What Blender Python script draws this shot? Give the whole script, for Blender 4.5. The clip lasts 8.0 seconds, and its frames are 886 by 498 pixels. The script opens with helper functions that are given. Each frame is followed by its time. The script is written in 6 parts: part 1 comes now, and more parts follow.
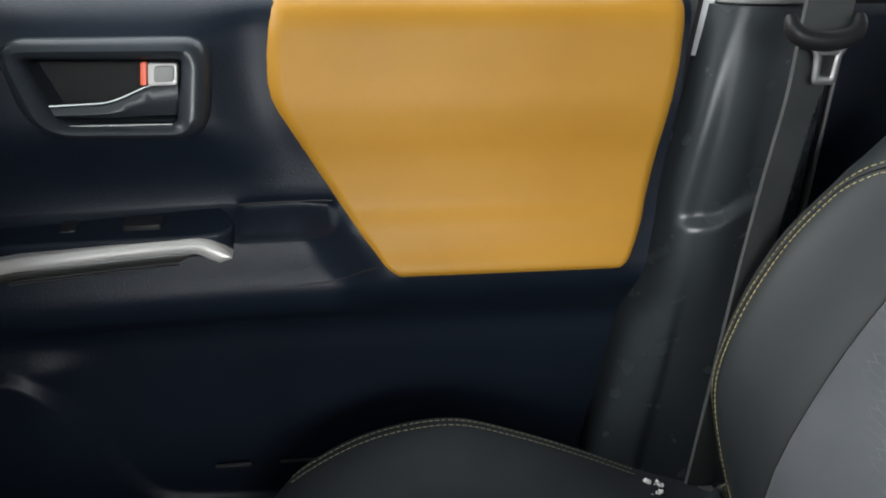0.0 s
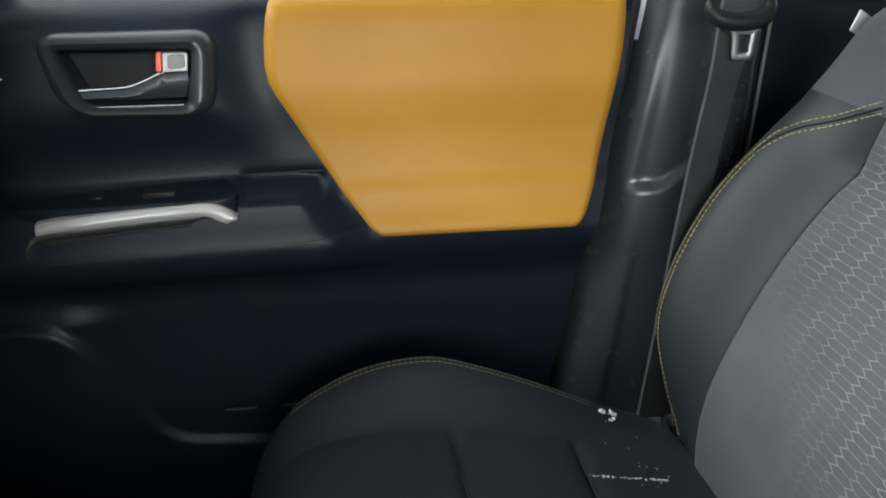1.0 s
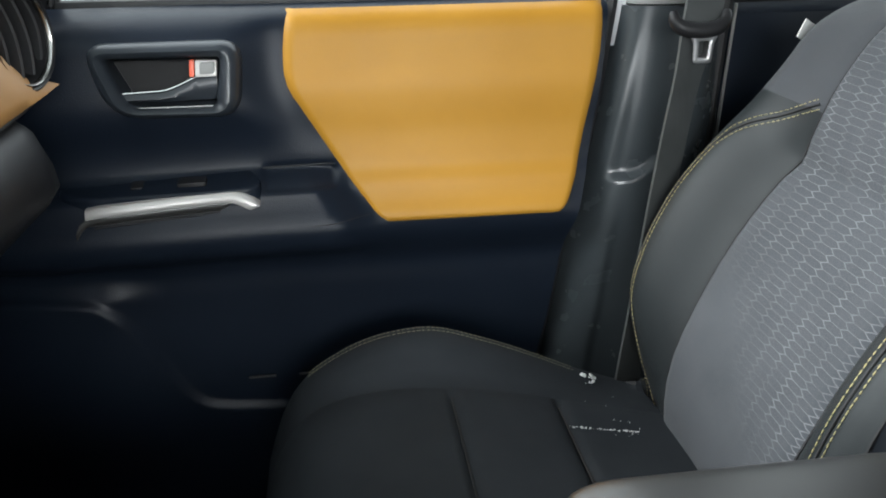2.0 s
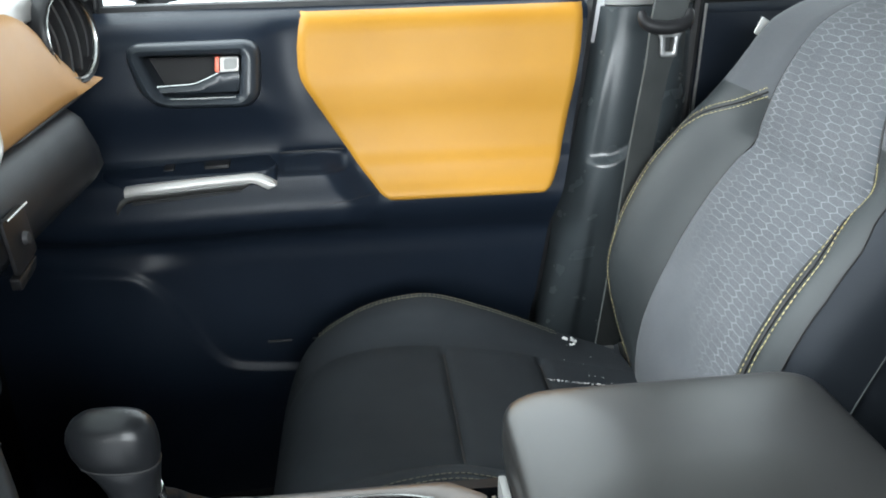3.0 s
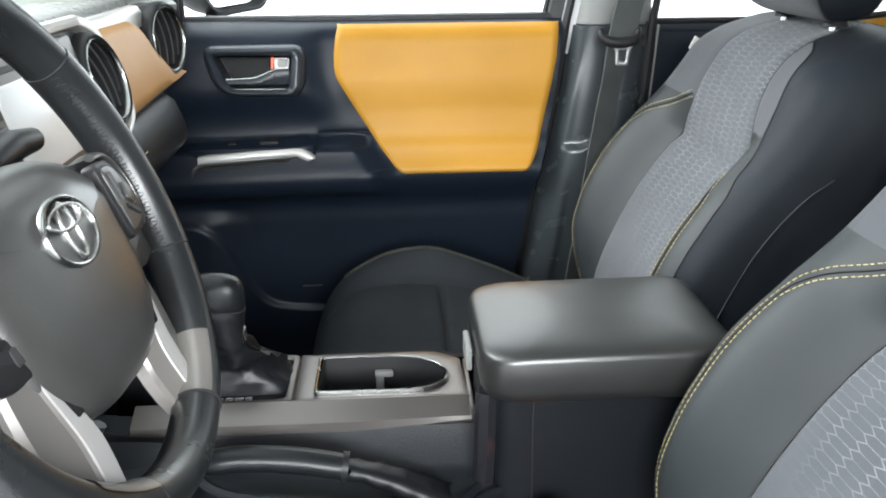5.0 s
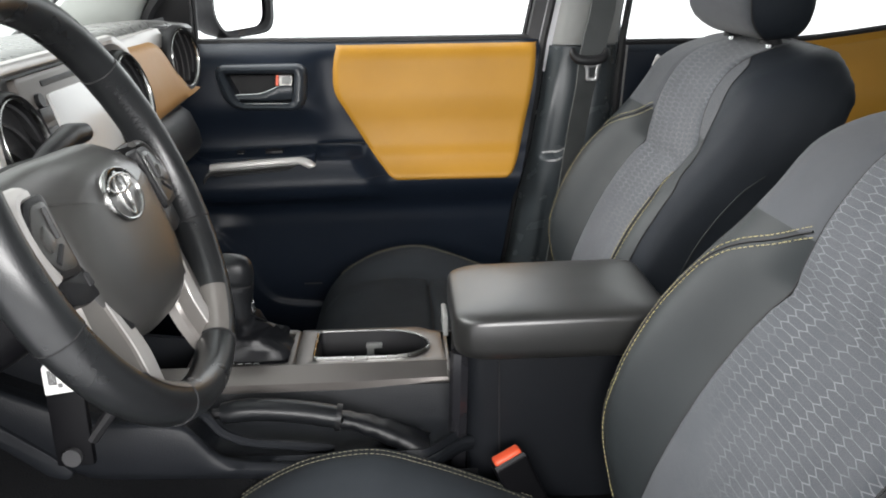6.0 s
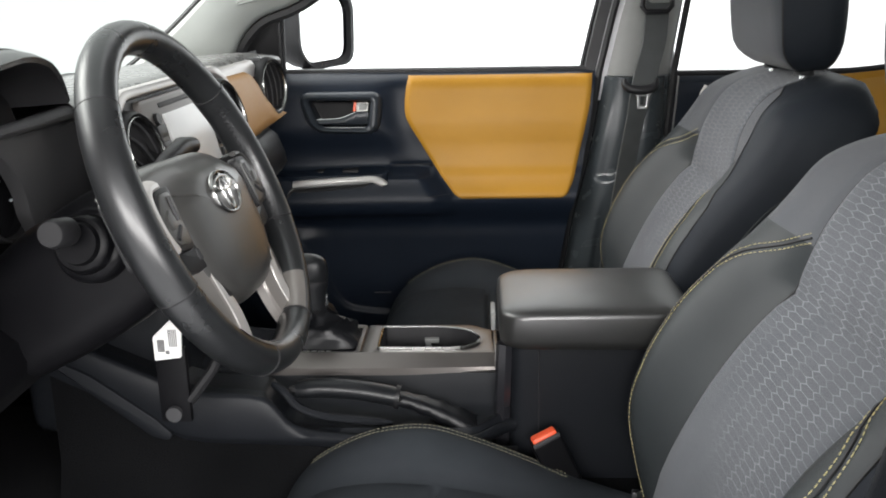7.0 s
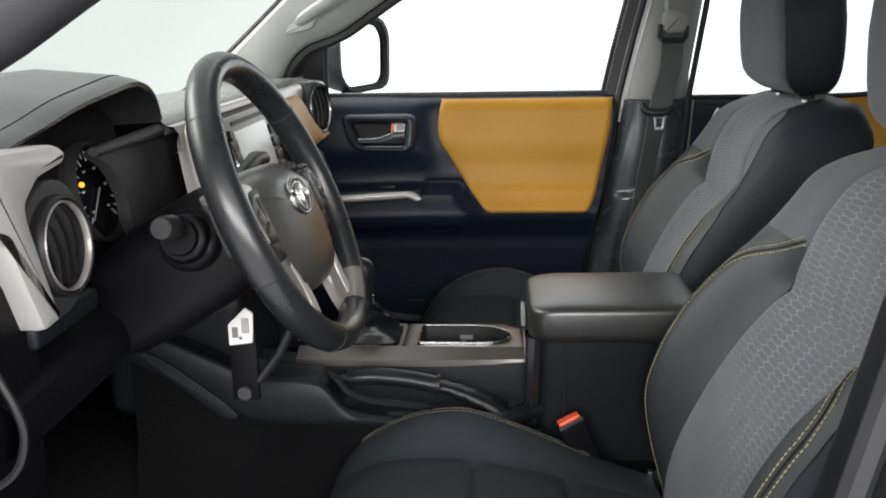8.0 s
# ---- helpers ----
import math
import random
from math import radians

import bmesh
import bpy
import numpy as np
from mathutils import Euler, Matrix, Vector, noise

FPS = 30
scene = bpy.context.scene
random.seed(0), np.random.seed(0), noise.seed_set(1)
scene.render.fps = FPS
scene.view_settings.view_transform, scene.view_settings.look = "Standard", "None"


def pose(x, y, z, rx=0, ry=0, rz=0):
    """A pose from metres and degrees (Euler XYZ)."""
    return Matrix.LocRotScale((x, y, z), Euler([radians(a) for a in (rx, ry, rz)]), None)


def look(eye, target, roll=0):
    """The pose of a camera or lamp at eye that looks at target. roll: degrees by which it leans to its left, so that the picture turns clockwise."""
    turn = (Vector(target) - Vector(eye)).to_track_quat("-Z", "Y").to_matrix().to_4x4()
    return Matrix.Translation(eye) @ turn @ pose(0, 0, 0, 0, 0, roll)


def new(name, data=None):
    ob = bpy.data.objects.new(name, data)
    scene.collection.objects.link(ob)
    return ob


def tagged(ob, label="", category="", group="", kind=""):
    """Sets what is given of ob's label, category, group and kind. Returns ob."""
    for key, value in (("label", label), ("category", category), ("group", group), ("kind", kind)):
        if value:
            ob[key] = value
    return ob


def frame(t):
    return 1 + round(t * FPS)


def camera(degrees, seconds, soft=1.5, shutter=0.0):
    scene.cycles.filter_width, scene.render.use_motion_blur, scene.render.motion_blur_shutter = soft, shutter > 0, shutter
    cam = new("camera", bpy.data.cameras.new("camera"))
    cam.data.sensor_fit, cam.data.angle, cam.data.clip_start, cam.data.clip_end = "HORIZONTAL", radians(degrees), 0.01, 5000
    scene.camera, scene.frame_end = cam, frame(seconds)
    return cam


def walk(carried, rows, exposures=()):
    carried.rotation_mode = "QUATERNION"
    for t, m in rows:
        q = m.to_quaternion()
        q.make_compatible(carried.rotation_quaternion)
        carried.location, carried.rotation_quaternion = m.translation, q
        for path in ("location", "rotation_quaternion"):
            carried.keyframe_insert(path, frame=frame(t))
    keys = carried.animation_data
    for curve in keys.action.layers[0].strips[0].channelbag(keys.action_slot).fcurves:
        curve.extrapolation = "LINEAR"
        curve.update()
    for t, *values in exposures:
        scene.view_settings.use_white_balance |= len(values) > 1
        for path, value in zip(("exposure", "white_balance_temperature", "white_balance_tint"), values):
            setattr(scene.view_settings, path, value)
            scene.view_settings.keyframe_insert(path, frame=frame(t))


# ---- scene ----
cam = camera(54.0, 8.0, soft=1.9)
PATH = [
    (0, (-0.114, -0.058, 1.324), (0.134, 1.779, 0.574), 0.7),
    (0.5, (-0.096, -0.126, 1.322), (0.141, 1.714, 0.575), 0.1),
    (1, (-0.099, -0.192, 1.324), (0.133, 1.654, 0.59), -0.5),
    (1.5, (-0.108, -0.252, 1.336), (0.126, 1.594, 0.602), -0.7),
    (3, (-0.076, -0.45, 1.355), (0.075, 1.411, 0.638), -1.6),
    (3.5, (-0.053, -0.524, 1.353), (0.062, 1.334, 0.623), -1.6),
    (4, (-0.06, -0.609, 1.359), (0.048, 1.248, 0.626), -0.9),
    (4.5, (-0.071, -0.699, 1.382), (0.036, 1.167, 0.672), -0.3),
    (5.8, (-0.055, -0.902, 1.389), (0.047, 0.989, 0.744), -0.9),
    (6, (-0.05, -0.936, 1.39), (0.049, 0.96, 0.76), -0.7),
    (6.5, (-0.035, -1.015, 1.393), (0.007, 0.894, 0.796), -0.5),
    (7, (-0.022, -1.082, 1.4), (-0.097, 0.837, 0.839), -1.0),
    (7.5, (-0.024, -1.145, 1.404), (-0.133, 0.78, 0.872), -1.0),
    (8, (-0.041, -1.223, 1.411), (-0.16, 0.707, 0.903), -1.0),
]
walk(cam, [(t, look(eye, target, roll)) for t, eye, target, roll in PATH],
     [(0.0, 0.26, 6350, 8), (1.7, 0.38, 6300, 7), (2.8, 1.07, 6050, 4), (3.5, 1.25, 6150, 4), (4.0, 1.62, 6200, 4), (4.5, 1.38, 6200, 5),
      (5.8, 0.48, 6550, 10), (6.5, 0.40, 6650, 11), (8.0, -0.03, 6650, 11)])

# ---- world and light: a white photo booth round the truck ----
world = bpy.data.worlds.new("booth_light")
scene.world = world
world.use_nodes = True
wn, wl = world.node_tree.nodes, world.node_tree.links
wbg = wn["Background"]
wtc = wn.new("ShaderNodeTexCoord")
wsep = wn.new("ShaderNodeSeparateXYZ")
wramp = wn.new("ShaderNodeValToRGB")
wmap = wn.new("ShaderNodeMapRange")
wl.new(wtc.outputs["Generated"], wsep.inputs[0])
wl.new(wsep.outputs["Z"], wmap.inputs["Value"])
wmap.inputs["From Min"].default_value, wmap.inputs["From Max"].default_value = -1, 1
wl.new(wmap.outputs[0], wramp.inputs[0])
wramp.color_ramp.elements[0].position, wramp.color_ramp.elements[0].color = 0.36, (0.10, 0.10, 0.105, 1)
wramp.color_ramp.elements[1].position, wramp.color_ramp.elements[1].color = 0.44, (0.94, 0.97, 1.0, 1)
wl.new(wramp.outputs[0], wbg.inputs[0])
wbg.inputs[1].default_value = 2.3


def area_lamp(name, m, sx, sy, watts, col):
    d = bpy.data.lights.new(name, "AREA")
    d.shape, d.size, d.size_y, d.energy, d.color = "RECTANGLE", sx, sy, watts, col
    ob = new(name, d)
    ob.matrix_world = m
    return ob


# long fill lights, added and unseen: high before the truck, past the open door
area_lamp("fill_light_ahead", look((-3.9, 0.1, 4.0), (0.1, 0.2, 1.15)), 4.0, 1.6, 350, (1, 1, 1))
area_lamp("fill_light_door", look((0.5, -3.3, 1.95), (-0.1, 0.2, 1.0)), 3.8, 0.8, 180, (1, 1, 1))


# ---- materials ----
class Nodes:
    """Short-hand for building a node tree."""

    def __init__(self, name):
        self.m = bpy.data.materials.new(name)
        self.m.use_nodes = True
        self.t = self.m.node_tree
        self.b = self.t.nodes["Principled BSDF"]

    def n(self, kind, **k):
        node = self.t.nodes.new(kind)
        for key, v in k.items():
            node.inputs[key].default_value = v
        return node

    def link(self, a, b):
        self.t.links.new(a, b)

    def math(self, op, a, b=0.0, c=0.0):
        node = self.t.nodes.new("ShaderNodeMath")
        node.operation = op
        for i, v in enumerate((a, b, c)):
            if isinstance(v, (int, float)):
                node.inputs[i].default_value = v
            else:
                self.link(v, node.inputs[i])
        return node.outputs[0]

    def coord(self):
        return self.t.nodes.new("ShaderNodeTexCoord").outputs["Object"]

    def noise(self, scale, detail=3.0, rough=0.55, co=None, stretch=None):
        co = co or self.coord()
        if stretch:
            mp = self.t.nodes.new("ShaderNodeMapping")
            mp.inputs["Scale"].default_value = stretch
            self.link(co, mp.inputs[0])
            co = mp.outputs[0]
        nz = self.n("ShaderNodeTexNoise", Scale=scale, Detail=detail, Roughness=rough)
        self.link(co, nz.inputs["Vector"])
        return nz.outputs["Fac"]

    def ramp(self, fac, a, b, p0=0.35, p1=0.65):
        r = self.t.nodes.new("ShaderNodeValToRGB")
        r.color_ramp.elements[0].position, r.color_ramp.elements[0].color = p0, (*a, 1)
        r.color_ramp.elements[1].position, r.color_ramp.elements[1].color = p1, (*b, 1)
        self.link(fac, r.inputs[0])
        return r.outputs[0]

    def bump(self, height, dist=0.001, strength=0.5, prev=None):
        bp = self.n("ShaderNodeBump", Strength=strength, Distance=dist)
        self.link(height, bp.inputs["Height"])
        if prev:
            self.link(prev, bp.inputs["Normal"])
        return bp.outputs[0]


def surface(name, a, b=None, rough=0.5, metal=0.0, grain=0.0, gscale=900, blotch=6.0, rvar=0.08, spec=0.5, sheen=0.0, coat=0.0, aniso=None):
    """Two-scale surface: broad tone change, fine grain in relief and in gloss."""
    k = Nodes(name)
    b = b or tuple(c * 1.25 for c in a)
    big = k.noise(blotch, 4)
    k.link(k.ramp(big, a, b), k.b.inputs["Base Color"])
    fine = k.noise(gscale, 2, stretch=aniso)
    r = k.math("MULTIPLY_ADD", k.noise(blotch * 5, 3), rvar * 2, rough - rvar)
    k.link(r, k.b.inputs["Roughness"])
    k.b.inputs["Metallic"].default_value = metal
    k.b.inputs["Specular IOR Level"].default_value = spec
    if sheen:
        k.b.inputs["Sheen Weight"].default_value = sheen
        k.b.inputs["Sheen Roughness"].default_value = 0.5
    if coat:
        k.b.inputs["Coat Weight"].default_value = coat
        k.b.inputs["Coat Roughness"].default_value = 0.15
    if grain:
        k.link(k.bump(fine, grain, 0.6), k.b.inputs["Normal"])
    return k.m


def pebbled(name, a, b, rough, dist=0.0003, scale=700, rvar=0.06, spec=0.28):
    """Moulded plastic or vinyl with a pebble grain."""
    k = Nodes(name)
    k.link(k.ramp(k.noise(7, 4), a, b), k.b.inputs["Base Color"])
    v = k.n("ShaderNodeTexVoronoi", Scale=scale)
    k.link(k.coord(), v.inputs["Vector"])
    k.link(k.bump(v.outputs["Distance"], dist, 0.5), k.b.inputs["Normal"])
    k.link(k.math("MULTIPLY_ADD", k.noise(30, 3), rvar * 2, rough - rvar), k.b.inputs["Roughness"])
    k.b.inputs["Specular IOR Level"].default_value = spec
    return k.m


def hex_cloth(name, base_a, base_b, line, cell=(0.031, 0.0078)):
    """Woven cloth with a printed honeycomb that fades out towards one side; uses the part's UV map in metres."""
    k = Nodes(name)
    uv = k.t.nodes.new("ShaderNodeUVMap").outputs[0]
    sp = k.t.nodes.new("ShaderNodeSeparateXYZ")
    k.link(uv, sp.inputs[0])
    u, v = sp.outputs[0], sp.outputs[1]
    x = k.math("DIVIDE", v, cell[1])
    y = k.math("DIVIDE", u, cell[0])
    R3 = 1.7320508

    def cellpart(px, py):
        ax = k.math("SUBTRACT", k.math("FLOORED_MODULO", px, 1.0), 0.5)
        ay = k.math("SUBTRACT", k.math("FLOORED_MODULO", py, R3), R3 / 2)
        return ax, ay, k.math("ADD", k.math("MULTIPLY", ax, ax), k.math("MULTIPLY", ay, ay))

    ax, ay, ad = cellpart(x, y)
    bx, by, bd = cellpart(k.math("SUBTRACT", x, 0.5), k.math("SUBTRACT", y, R3 / 2))
    pick = k.math("LESS_THAN", ad, bd)
    inv = k.math("SUBTRACT", 1.0, pick)
    gx = k.math("ABSOLUTE", k.math("ADD", k.math("MULTIPLY", ax, pick), k.math("MULTIPLY", bx, inv)))
    gy = k.math("ABSOLUTE", k.math("ADD", k.math("MULTIPLY", ay, pick), k.math("MULTIPLY", by, inv)))
    edge = k.math("MAXIMUM", gx, k.math("ADD", k.math("MULTIPLY", gx, 0.5), k.math("MULTIPLY", gy, R3 / 2)))
    wob = k.math("MULTIPLY_ADD", k.noise(60, 2), 0.03, -0.015)
    ln = k.math("SMOOTH_MIN", 1.0, k.math("MAXIMUM", k.math("MULTIPLY", k.math("SUBTRACT", k.math("ADD", edge, wob), 0.450), 30.0), 0.0), 0.1)
    # printed lines come and go over the panel
    slant = k.math("SUBTRACT", k.math("MULTIPLY_ADD", u, -0.9, -0.14), k.math("MULTIPLY", v, -1.0))
    low = k.math("MINIMUM", k.math("MAXIMUM", k.math("MULTIPLY", slant, 9.0), 0.04), 1.0)
    fade = k.math("MULTIPLY", k.math("MULTIPLY_ADD", k.noise(34, 3), 2.6, -0.55), low)
    fade = k.math("MINIMUM", k.math("MAXIMUM", fade, 0.0), 0.95)
    fac = k.math("MULTIPLY", ln, fade)
    weave = k.noise(1500, 2)
    cloth = k.ramp(k.noise(14, 4), base_a, base_b)
    mix = k.t.nodes.new("ShaderNodeMix")
    mix.data_type = "RGBA"
    k.link(fac, mix.inputs[0])
    k.link(cloth, mix.inputs[6])
    mix.inputs[7].default_value = (*line, 1)
    k.link(mix.outputs[2], k.b.inputs["Base Color"])
    k.b.inputs["Roughness"].default_value = 0.85
    k.b.inputs["Sheen Weight"].default_value = 0.15
    bp = k.bump(weave, 0.0006, 0.6)
    k.link(k.bump(fac, 0.0006, 0.4, bp), k.b.inputs["Normal"])
    return k.m


def webbing(name):
    k = Nodes(name)
    w = k.n("ShaderNodeTexWave", Scale=260, Distortion=0.3)
    w.bands_direction = "Z"
    k.link(k.coord(), w.inputs["Vector"])
    k.link(k.ramp(k.noise(20, 3), (0.042, 0.046, 0.046), (0.058, 0.062, 0.062)), k.b.inputs["Base Color"])
    k.link(k.bump(w.outputs["Fac"], 0.0005, 0.6), k.b.inputs["Normal"])
    k.b.inputs["Roughness"].default_value = 0.6
    return k.m


def glow(name, col, strength):
    k = Nodes(name)
    k.b.inputs["Base Color"].default_value = (*col, 1)
    k.b.inputs["Emission Color"].default_value = (*col, 1)
    k.b.inputs["Emission Strength"].default_value = strength
    return k.m


def glass(name, tint, ior=1.45):
    k = Nodes(name)
    k.t.nodes.remove(k.b)
    out = k.t.nodes["Material Output"]
    tr = k.n("ShaderNodeBsdfTransparent", Color=(*tint, 1))
    gl = k.n("ShaderNodeBsdfGlossy", Roughness=0.02)
    fr = k.n("ShaderNodeFresnel", IOR=ior)
    mx = k.t.nodes.new("ShaderNodeMixShader")
    k.link(fr.outputs[0], mx.inputs[0])
    k.link(tr.outputs[0], mx.inputs[1])
    k.link(gl.outputs[0], mx.inputs[2])
    k.link(mx.outputs[0], out.inputs[0])
    return k.m


M_DOOR = pebbled("door_plastic", (0.0068, 0.0105, 0.0178), (0.009, 0.0134, 0.022), 0.36, dist=0.0003, spec=0.2)
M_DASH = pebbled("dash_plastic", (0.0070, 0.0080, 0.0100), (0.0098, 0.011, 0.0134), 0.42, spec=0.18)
# windscreen sheen painted in: base paler than the dark dash plastic
M_DASHSHEEN = pebbled("dash_top_sheen", (0.13, 0.13, 0.127), (0.155, 0.155, 0.15), 0.28, spec=0.9)
M_GREYPL = pebbled("grey_plastic", (0.034, 0.034, 0.036), (0.046, 0.046, 0.048), 0.45, dist=0.0003)
M_BLACK = surface("black_plastic", (0.012, 0.012, 0.013), rough=0.4, grain=0.0002, spec=0.25)
M_GLOSS = surface("gloss_black", (0.012, 0.012, 0.014), rough=0.18, rvar=0.05)
M_PILLAR = surface("pillar_plastic", (0.031, 0.037, 0.041), (0.037, 0.044, 0.048), rough=0.27, rvar=0.015, spec=0.55)
M_ORANGE = surface("orange_vinyl", (0.405, 0.197, 0.021), (0.452, 0.226, 0.028), rough=0.42, grain=0.00025, gscale=700, rvar=0.04, spec=0.22)
M_DASHTAN = surface("tan_dash_vinyl", (0.40, 0.205, 0.062), (0.45, 0.238, 0.076), rough=0.5, grain=0.00025, gscale=700)
M_SILVER = surface("silver_paint", (0.44, 0.425, 0.41), (0.49, 0.475, 0.46), rough=0.32, metal=0.3, rvar=0.015, aniso=(1, 1, 1))
M_BRONZE = surface("satin_trim", (0.26, 0.242, 0.235), (0.31, 0.292, 0.282), rough=0.33, metal=0.45)
M_CONSOLETRIM = surface("console_satin_trim", (0.135, 0.124, 0.117), (0.16, 0.148, 0.140), rough=0.34, metal=0.75, rvar=0.02)
M_RADIO = surface("radio_satin_plastic", (0.115, 0.105, 0.097), (0.135, 0.124, 0.115), rough=0.36, metal=0.2, rvar=0.02)
M_SPOKE = surface("spoke_satin_paint", (0.165, 0.153, 0.143), (0.195, 0.182, 0.17), rough=0.30, metal=0.35, rvar=0.02)
M_PAD = pebbled("wheel_pad_vinyl", (0.038, 0.037, 0.0355), (0.044, 0.043, 0.041), 0.31, spec=0.9, dist=0.00012, scale=1000, rvar=0.02)
M_CHROME = surface("chrome", (0.8, 0.8, 0.8), (0.85, 0.85, 0.85), rough=0.08, metal=1.0, rvar=0.04)
M_LEATHER = pebbled("wheel_leather", (0.011, 0.0117, 0.0125), (0.016, 0.017, 0.018), 0.29, spec=0.6, dist=0.00012, scale=1100)
M_SHROUD = pebbled("shroud_plastic", (0.0032, 0.0032, 0.0040), (0.0048, 0.0048, 0.0056), 0.42, spec=0.12, dist=0.00012)
M_KNOB = pebbled("knob_leather", (0.0075, 0.0082, 0.0095), (0.011, 0.012, 0.0135), 0.32, spec=0.3, dist=0.00012, scale=1100)
M_BEZEL = surface("gloss_navy_plastic", (0.022, 0.027, 0.033), (0.027, 0.032, 0.039), rough=0.30, rvar=0.02, spec=0.4)
M_EMBLEM = surface("worn_chrome", (0.34, 0.34, 0.335), (0.42, 0.42, 0.41), rough=0.26, metal=1.0, rvar=0.05)
M_BOOT = surface("boot_leather", (0.005, 0.0055, 0.0068), (0.008, 0.0085, 0.010), rough=0.38, grain=0.0003, gscale=300, spec=0.3)
M_LID = pebbled("lid_vinyl", (0.015, 0.015, 0.0145), (0.018, 0.018, 0.0173), 0.34, dist=0.00004, scale=1400, spec=1.0, rvar=0.0)
M_CLOTH = surface("grey_seat_cloth", (0.050, 0.054, 0.061), (0.062, 0.067, 0.075), rough=0.85, grain=0.0006, gscale=1500, sheen=0.15)
M_HEX = hex_cloth("honeycomb_cloth", (0.057, 0.0625, 0.071), (0.071, 0.0765, 0.086), (0.185, 0.191, 0.205))
M_BOLSTER = surface("bolster_cloth", (0.0195, 0.0230, 0.0245), (0.0255, 0.0297, 0.0315), rough=0.5, grain=0.0004, gscale=1300, spec=0.3)
M_CUSH = surface("cushion_cloth", (0.022, 0.025, 0.029), (0.029, 0.033, 0.038), rough=0.75, grain=0.0005, gscale=1400, spec=0.15)
M_SEATSIDE = surface("seat_side_cloth", (0.012, 0.015, 0.0195), (0.0175, 0.021, 0.0265), rough=0.55, grain=0.0004, gscale=1200, spec=0.2)
M_THREAD = surface("yellow_thread", (0.36, 0.31, 0.14), (0.46, 0.40, 0.20), rough=0.7)
M_GREYTHREAD = surface("grey_thread", (0.15, 0.14, 0.10), (0.19, 0.18, 0.13), rough=0.7)
M_DARKTHREAD = surface("dark_thread", (0.012, 0.012, 0.013), rough=0.7)
# base darker than real black carpet: footwell shade put into the colour
M_CARPET = surface("black_carpet", (0.0033, 0.0035, 0.0039), (0.0052, 0.0054, 0.0059), rough=0.95, grain=0.003, gscale=500, spec=0.05)
M_HEADLINER = surface("grey_headliner", (0.5, 0.51, 0.5), (0.55, 0.56, 0.55), rough=0.9, grain=0.0005, gscale=1200)
M_BTRIM = pebbled("mid_grey_trim", (0.20, 0.202, 0.197), (0.235, 0.237, 0.23), 0.42, dist=0.0002)
M_FLANGE = surface("silver_body_paint", (0.42, 0.42, 0.44), (0.46, 0.46, 0.48), rough=0.22, coat=0.5)
M_GREYTRIM = pebbled("light_grey_trim", (0.36, 0.38, 0.36), (0.41, 0.43, 0.41), 0.5, dist=0.0003)
M_HOOD = pebbled("hood_plastic", (0.013, 0.013, 0.0138), (0.017, 0.017, 0.0178), 0.24, dist=0.0001, spec=0.8)
M_PILLARTRIM = pebbled("beige_grey_trim", (0.40, 0.365, 0.335), (0.44, 0.40, 0.37), 0.5, dist=0.0003)
M_RUBBER = surface("black_rubber", (0.014, 0.014, 0.0155), rough=0.55, grain=0.0002)
M_WEB = webbing("belt_webbing")
M_RED = surface("orange_red_plastic", (0.75, 0.09, 0.035), (0.8, 0.11, 0.04), rough=0.35)
M_WHITE = surface("white_label", (0.72, 0.72, 0.7), (0.8, 0.8, 0.78), rough=0.6)
M_INK = surface("grey_ink", (0.12, 0.12, 0.12), rough=0.7)
M_CRUMB = surface("white_crumb", (0.7, 0.7, 0.68), rough=0.8)
M_BODY = surface("cab_paint", (0.28, 0.29, 0.3), (0.3, 0.31, 0.32), rough=0.3, coat=0.5)
M_STEEL = surface("dull_steel", (0.3, 0.3, 0.3), (0.38, 0.38, 0.38), rough=0.4, metal=0.9)
M_MIRROR = surface("mirror_face", (0.9, 0.9, 0.9), (0.92, 0.92, 0.92), rough=0.02, metal=1.0, rvar=0.0)
# reflected window put into the base colour, not the screen's own white
M_SCREENGLARE = surface("radio_screen_glare", (0.70, 0.70, 0.69), (0.74, 0.74, 0.73), rough=0.25, rvar=0.03, coat=0.25)
M_GLASS = glass("side_glass", (0.95, 0.97, 0.96))
M_WIND = glass("windscreen_glass", (0.405, 0.43, 0.41), 1.12)
M_TINT = glass("privacy_glass", (0.22, 0.23, 0.23))
M_TINTLIGHT = glass("rear_side_glass", (0.62, 0.64, 0.63))
M_DIALMARK = glow("lit_dial_marks", (0.55, 0.6, 0.62), 0.08)
M_BLUE = glow("blue_lamp", (0.25, 0.4, 1.0), 1.6)
M_AMBER = glow("amber_lamp", (1.0, 0.45, 0.05), 1.5)
M_BLOCKWALL = surface("light_block_paint", (0.40, 0.40, 0.40), (0.45, 0.45, 0.45), rough=0.8, blotch=0.8)
M_FLOOR = surface("booth_floor_paint", (0.4, 0.4, 0.41), (0.46, 0.46, 0.47), rough=0.5, blotch=1.5)


# ---- mesh helpers ----
WORLD_AT = {}


def thing(name, at, label, category, group="", kind=""):
    ob = new(name)
    ob.location = at
    ob.empty_display_size = 0.05
    WORLD_AT[ob] = Vector(at)
    return tagged(ob, label, category, group, kind)


def finish(bm, sharp=38):
    lim = radians(sharp)
    for f in bm.faces:
        f.smooth = True
    for e in bm.edges:
        if len(e.link_faces) == 2 and e.calc_face_angle(0) > lim:
            e.smooth = False


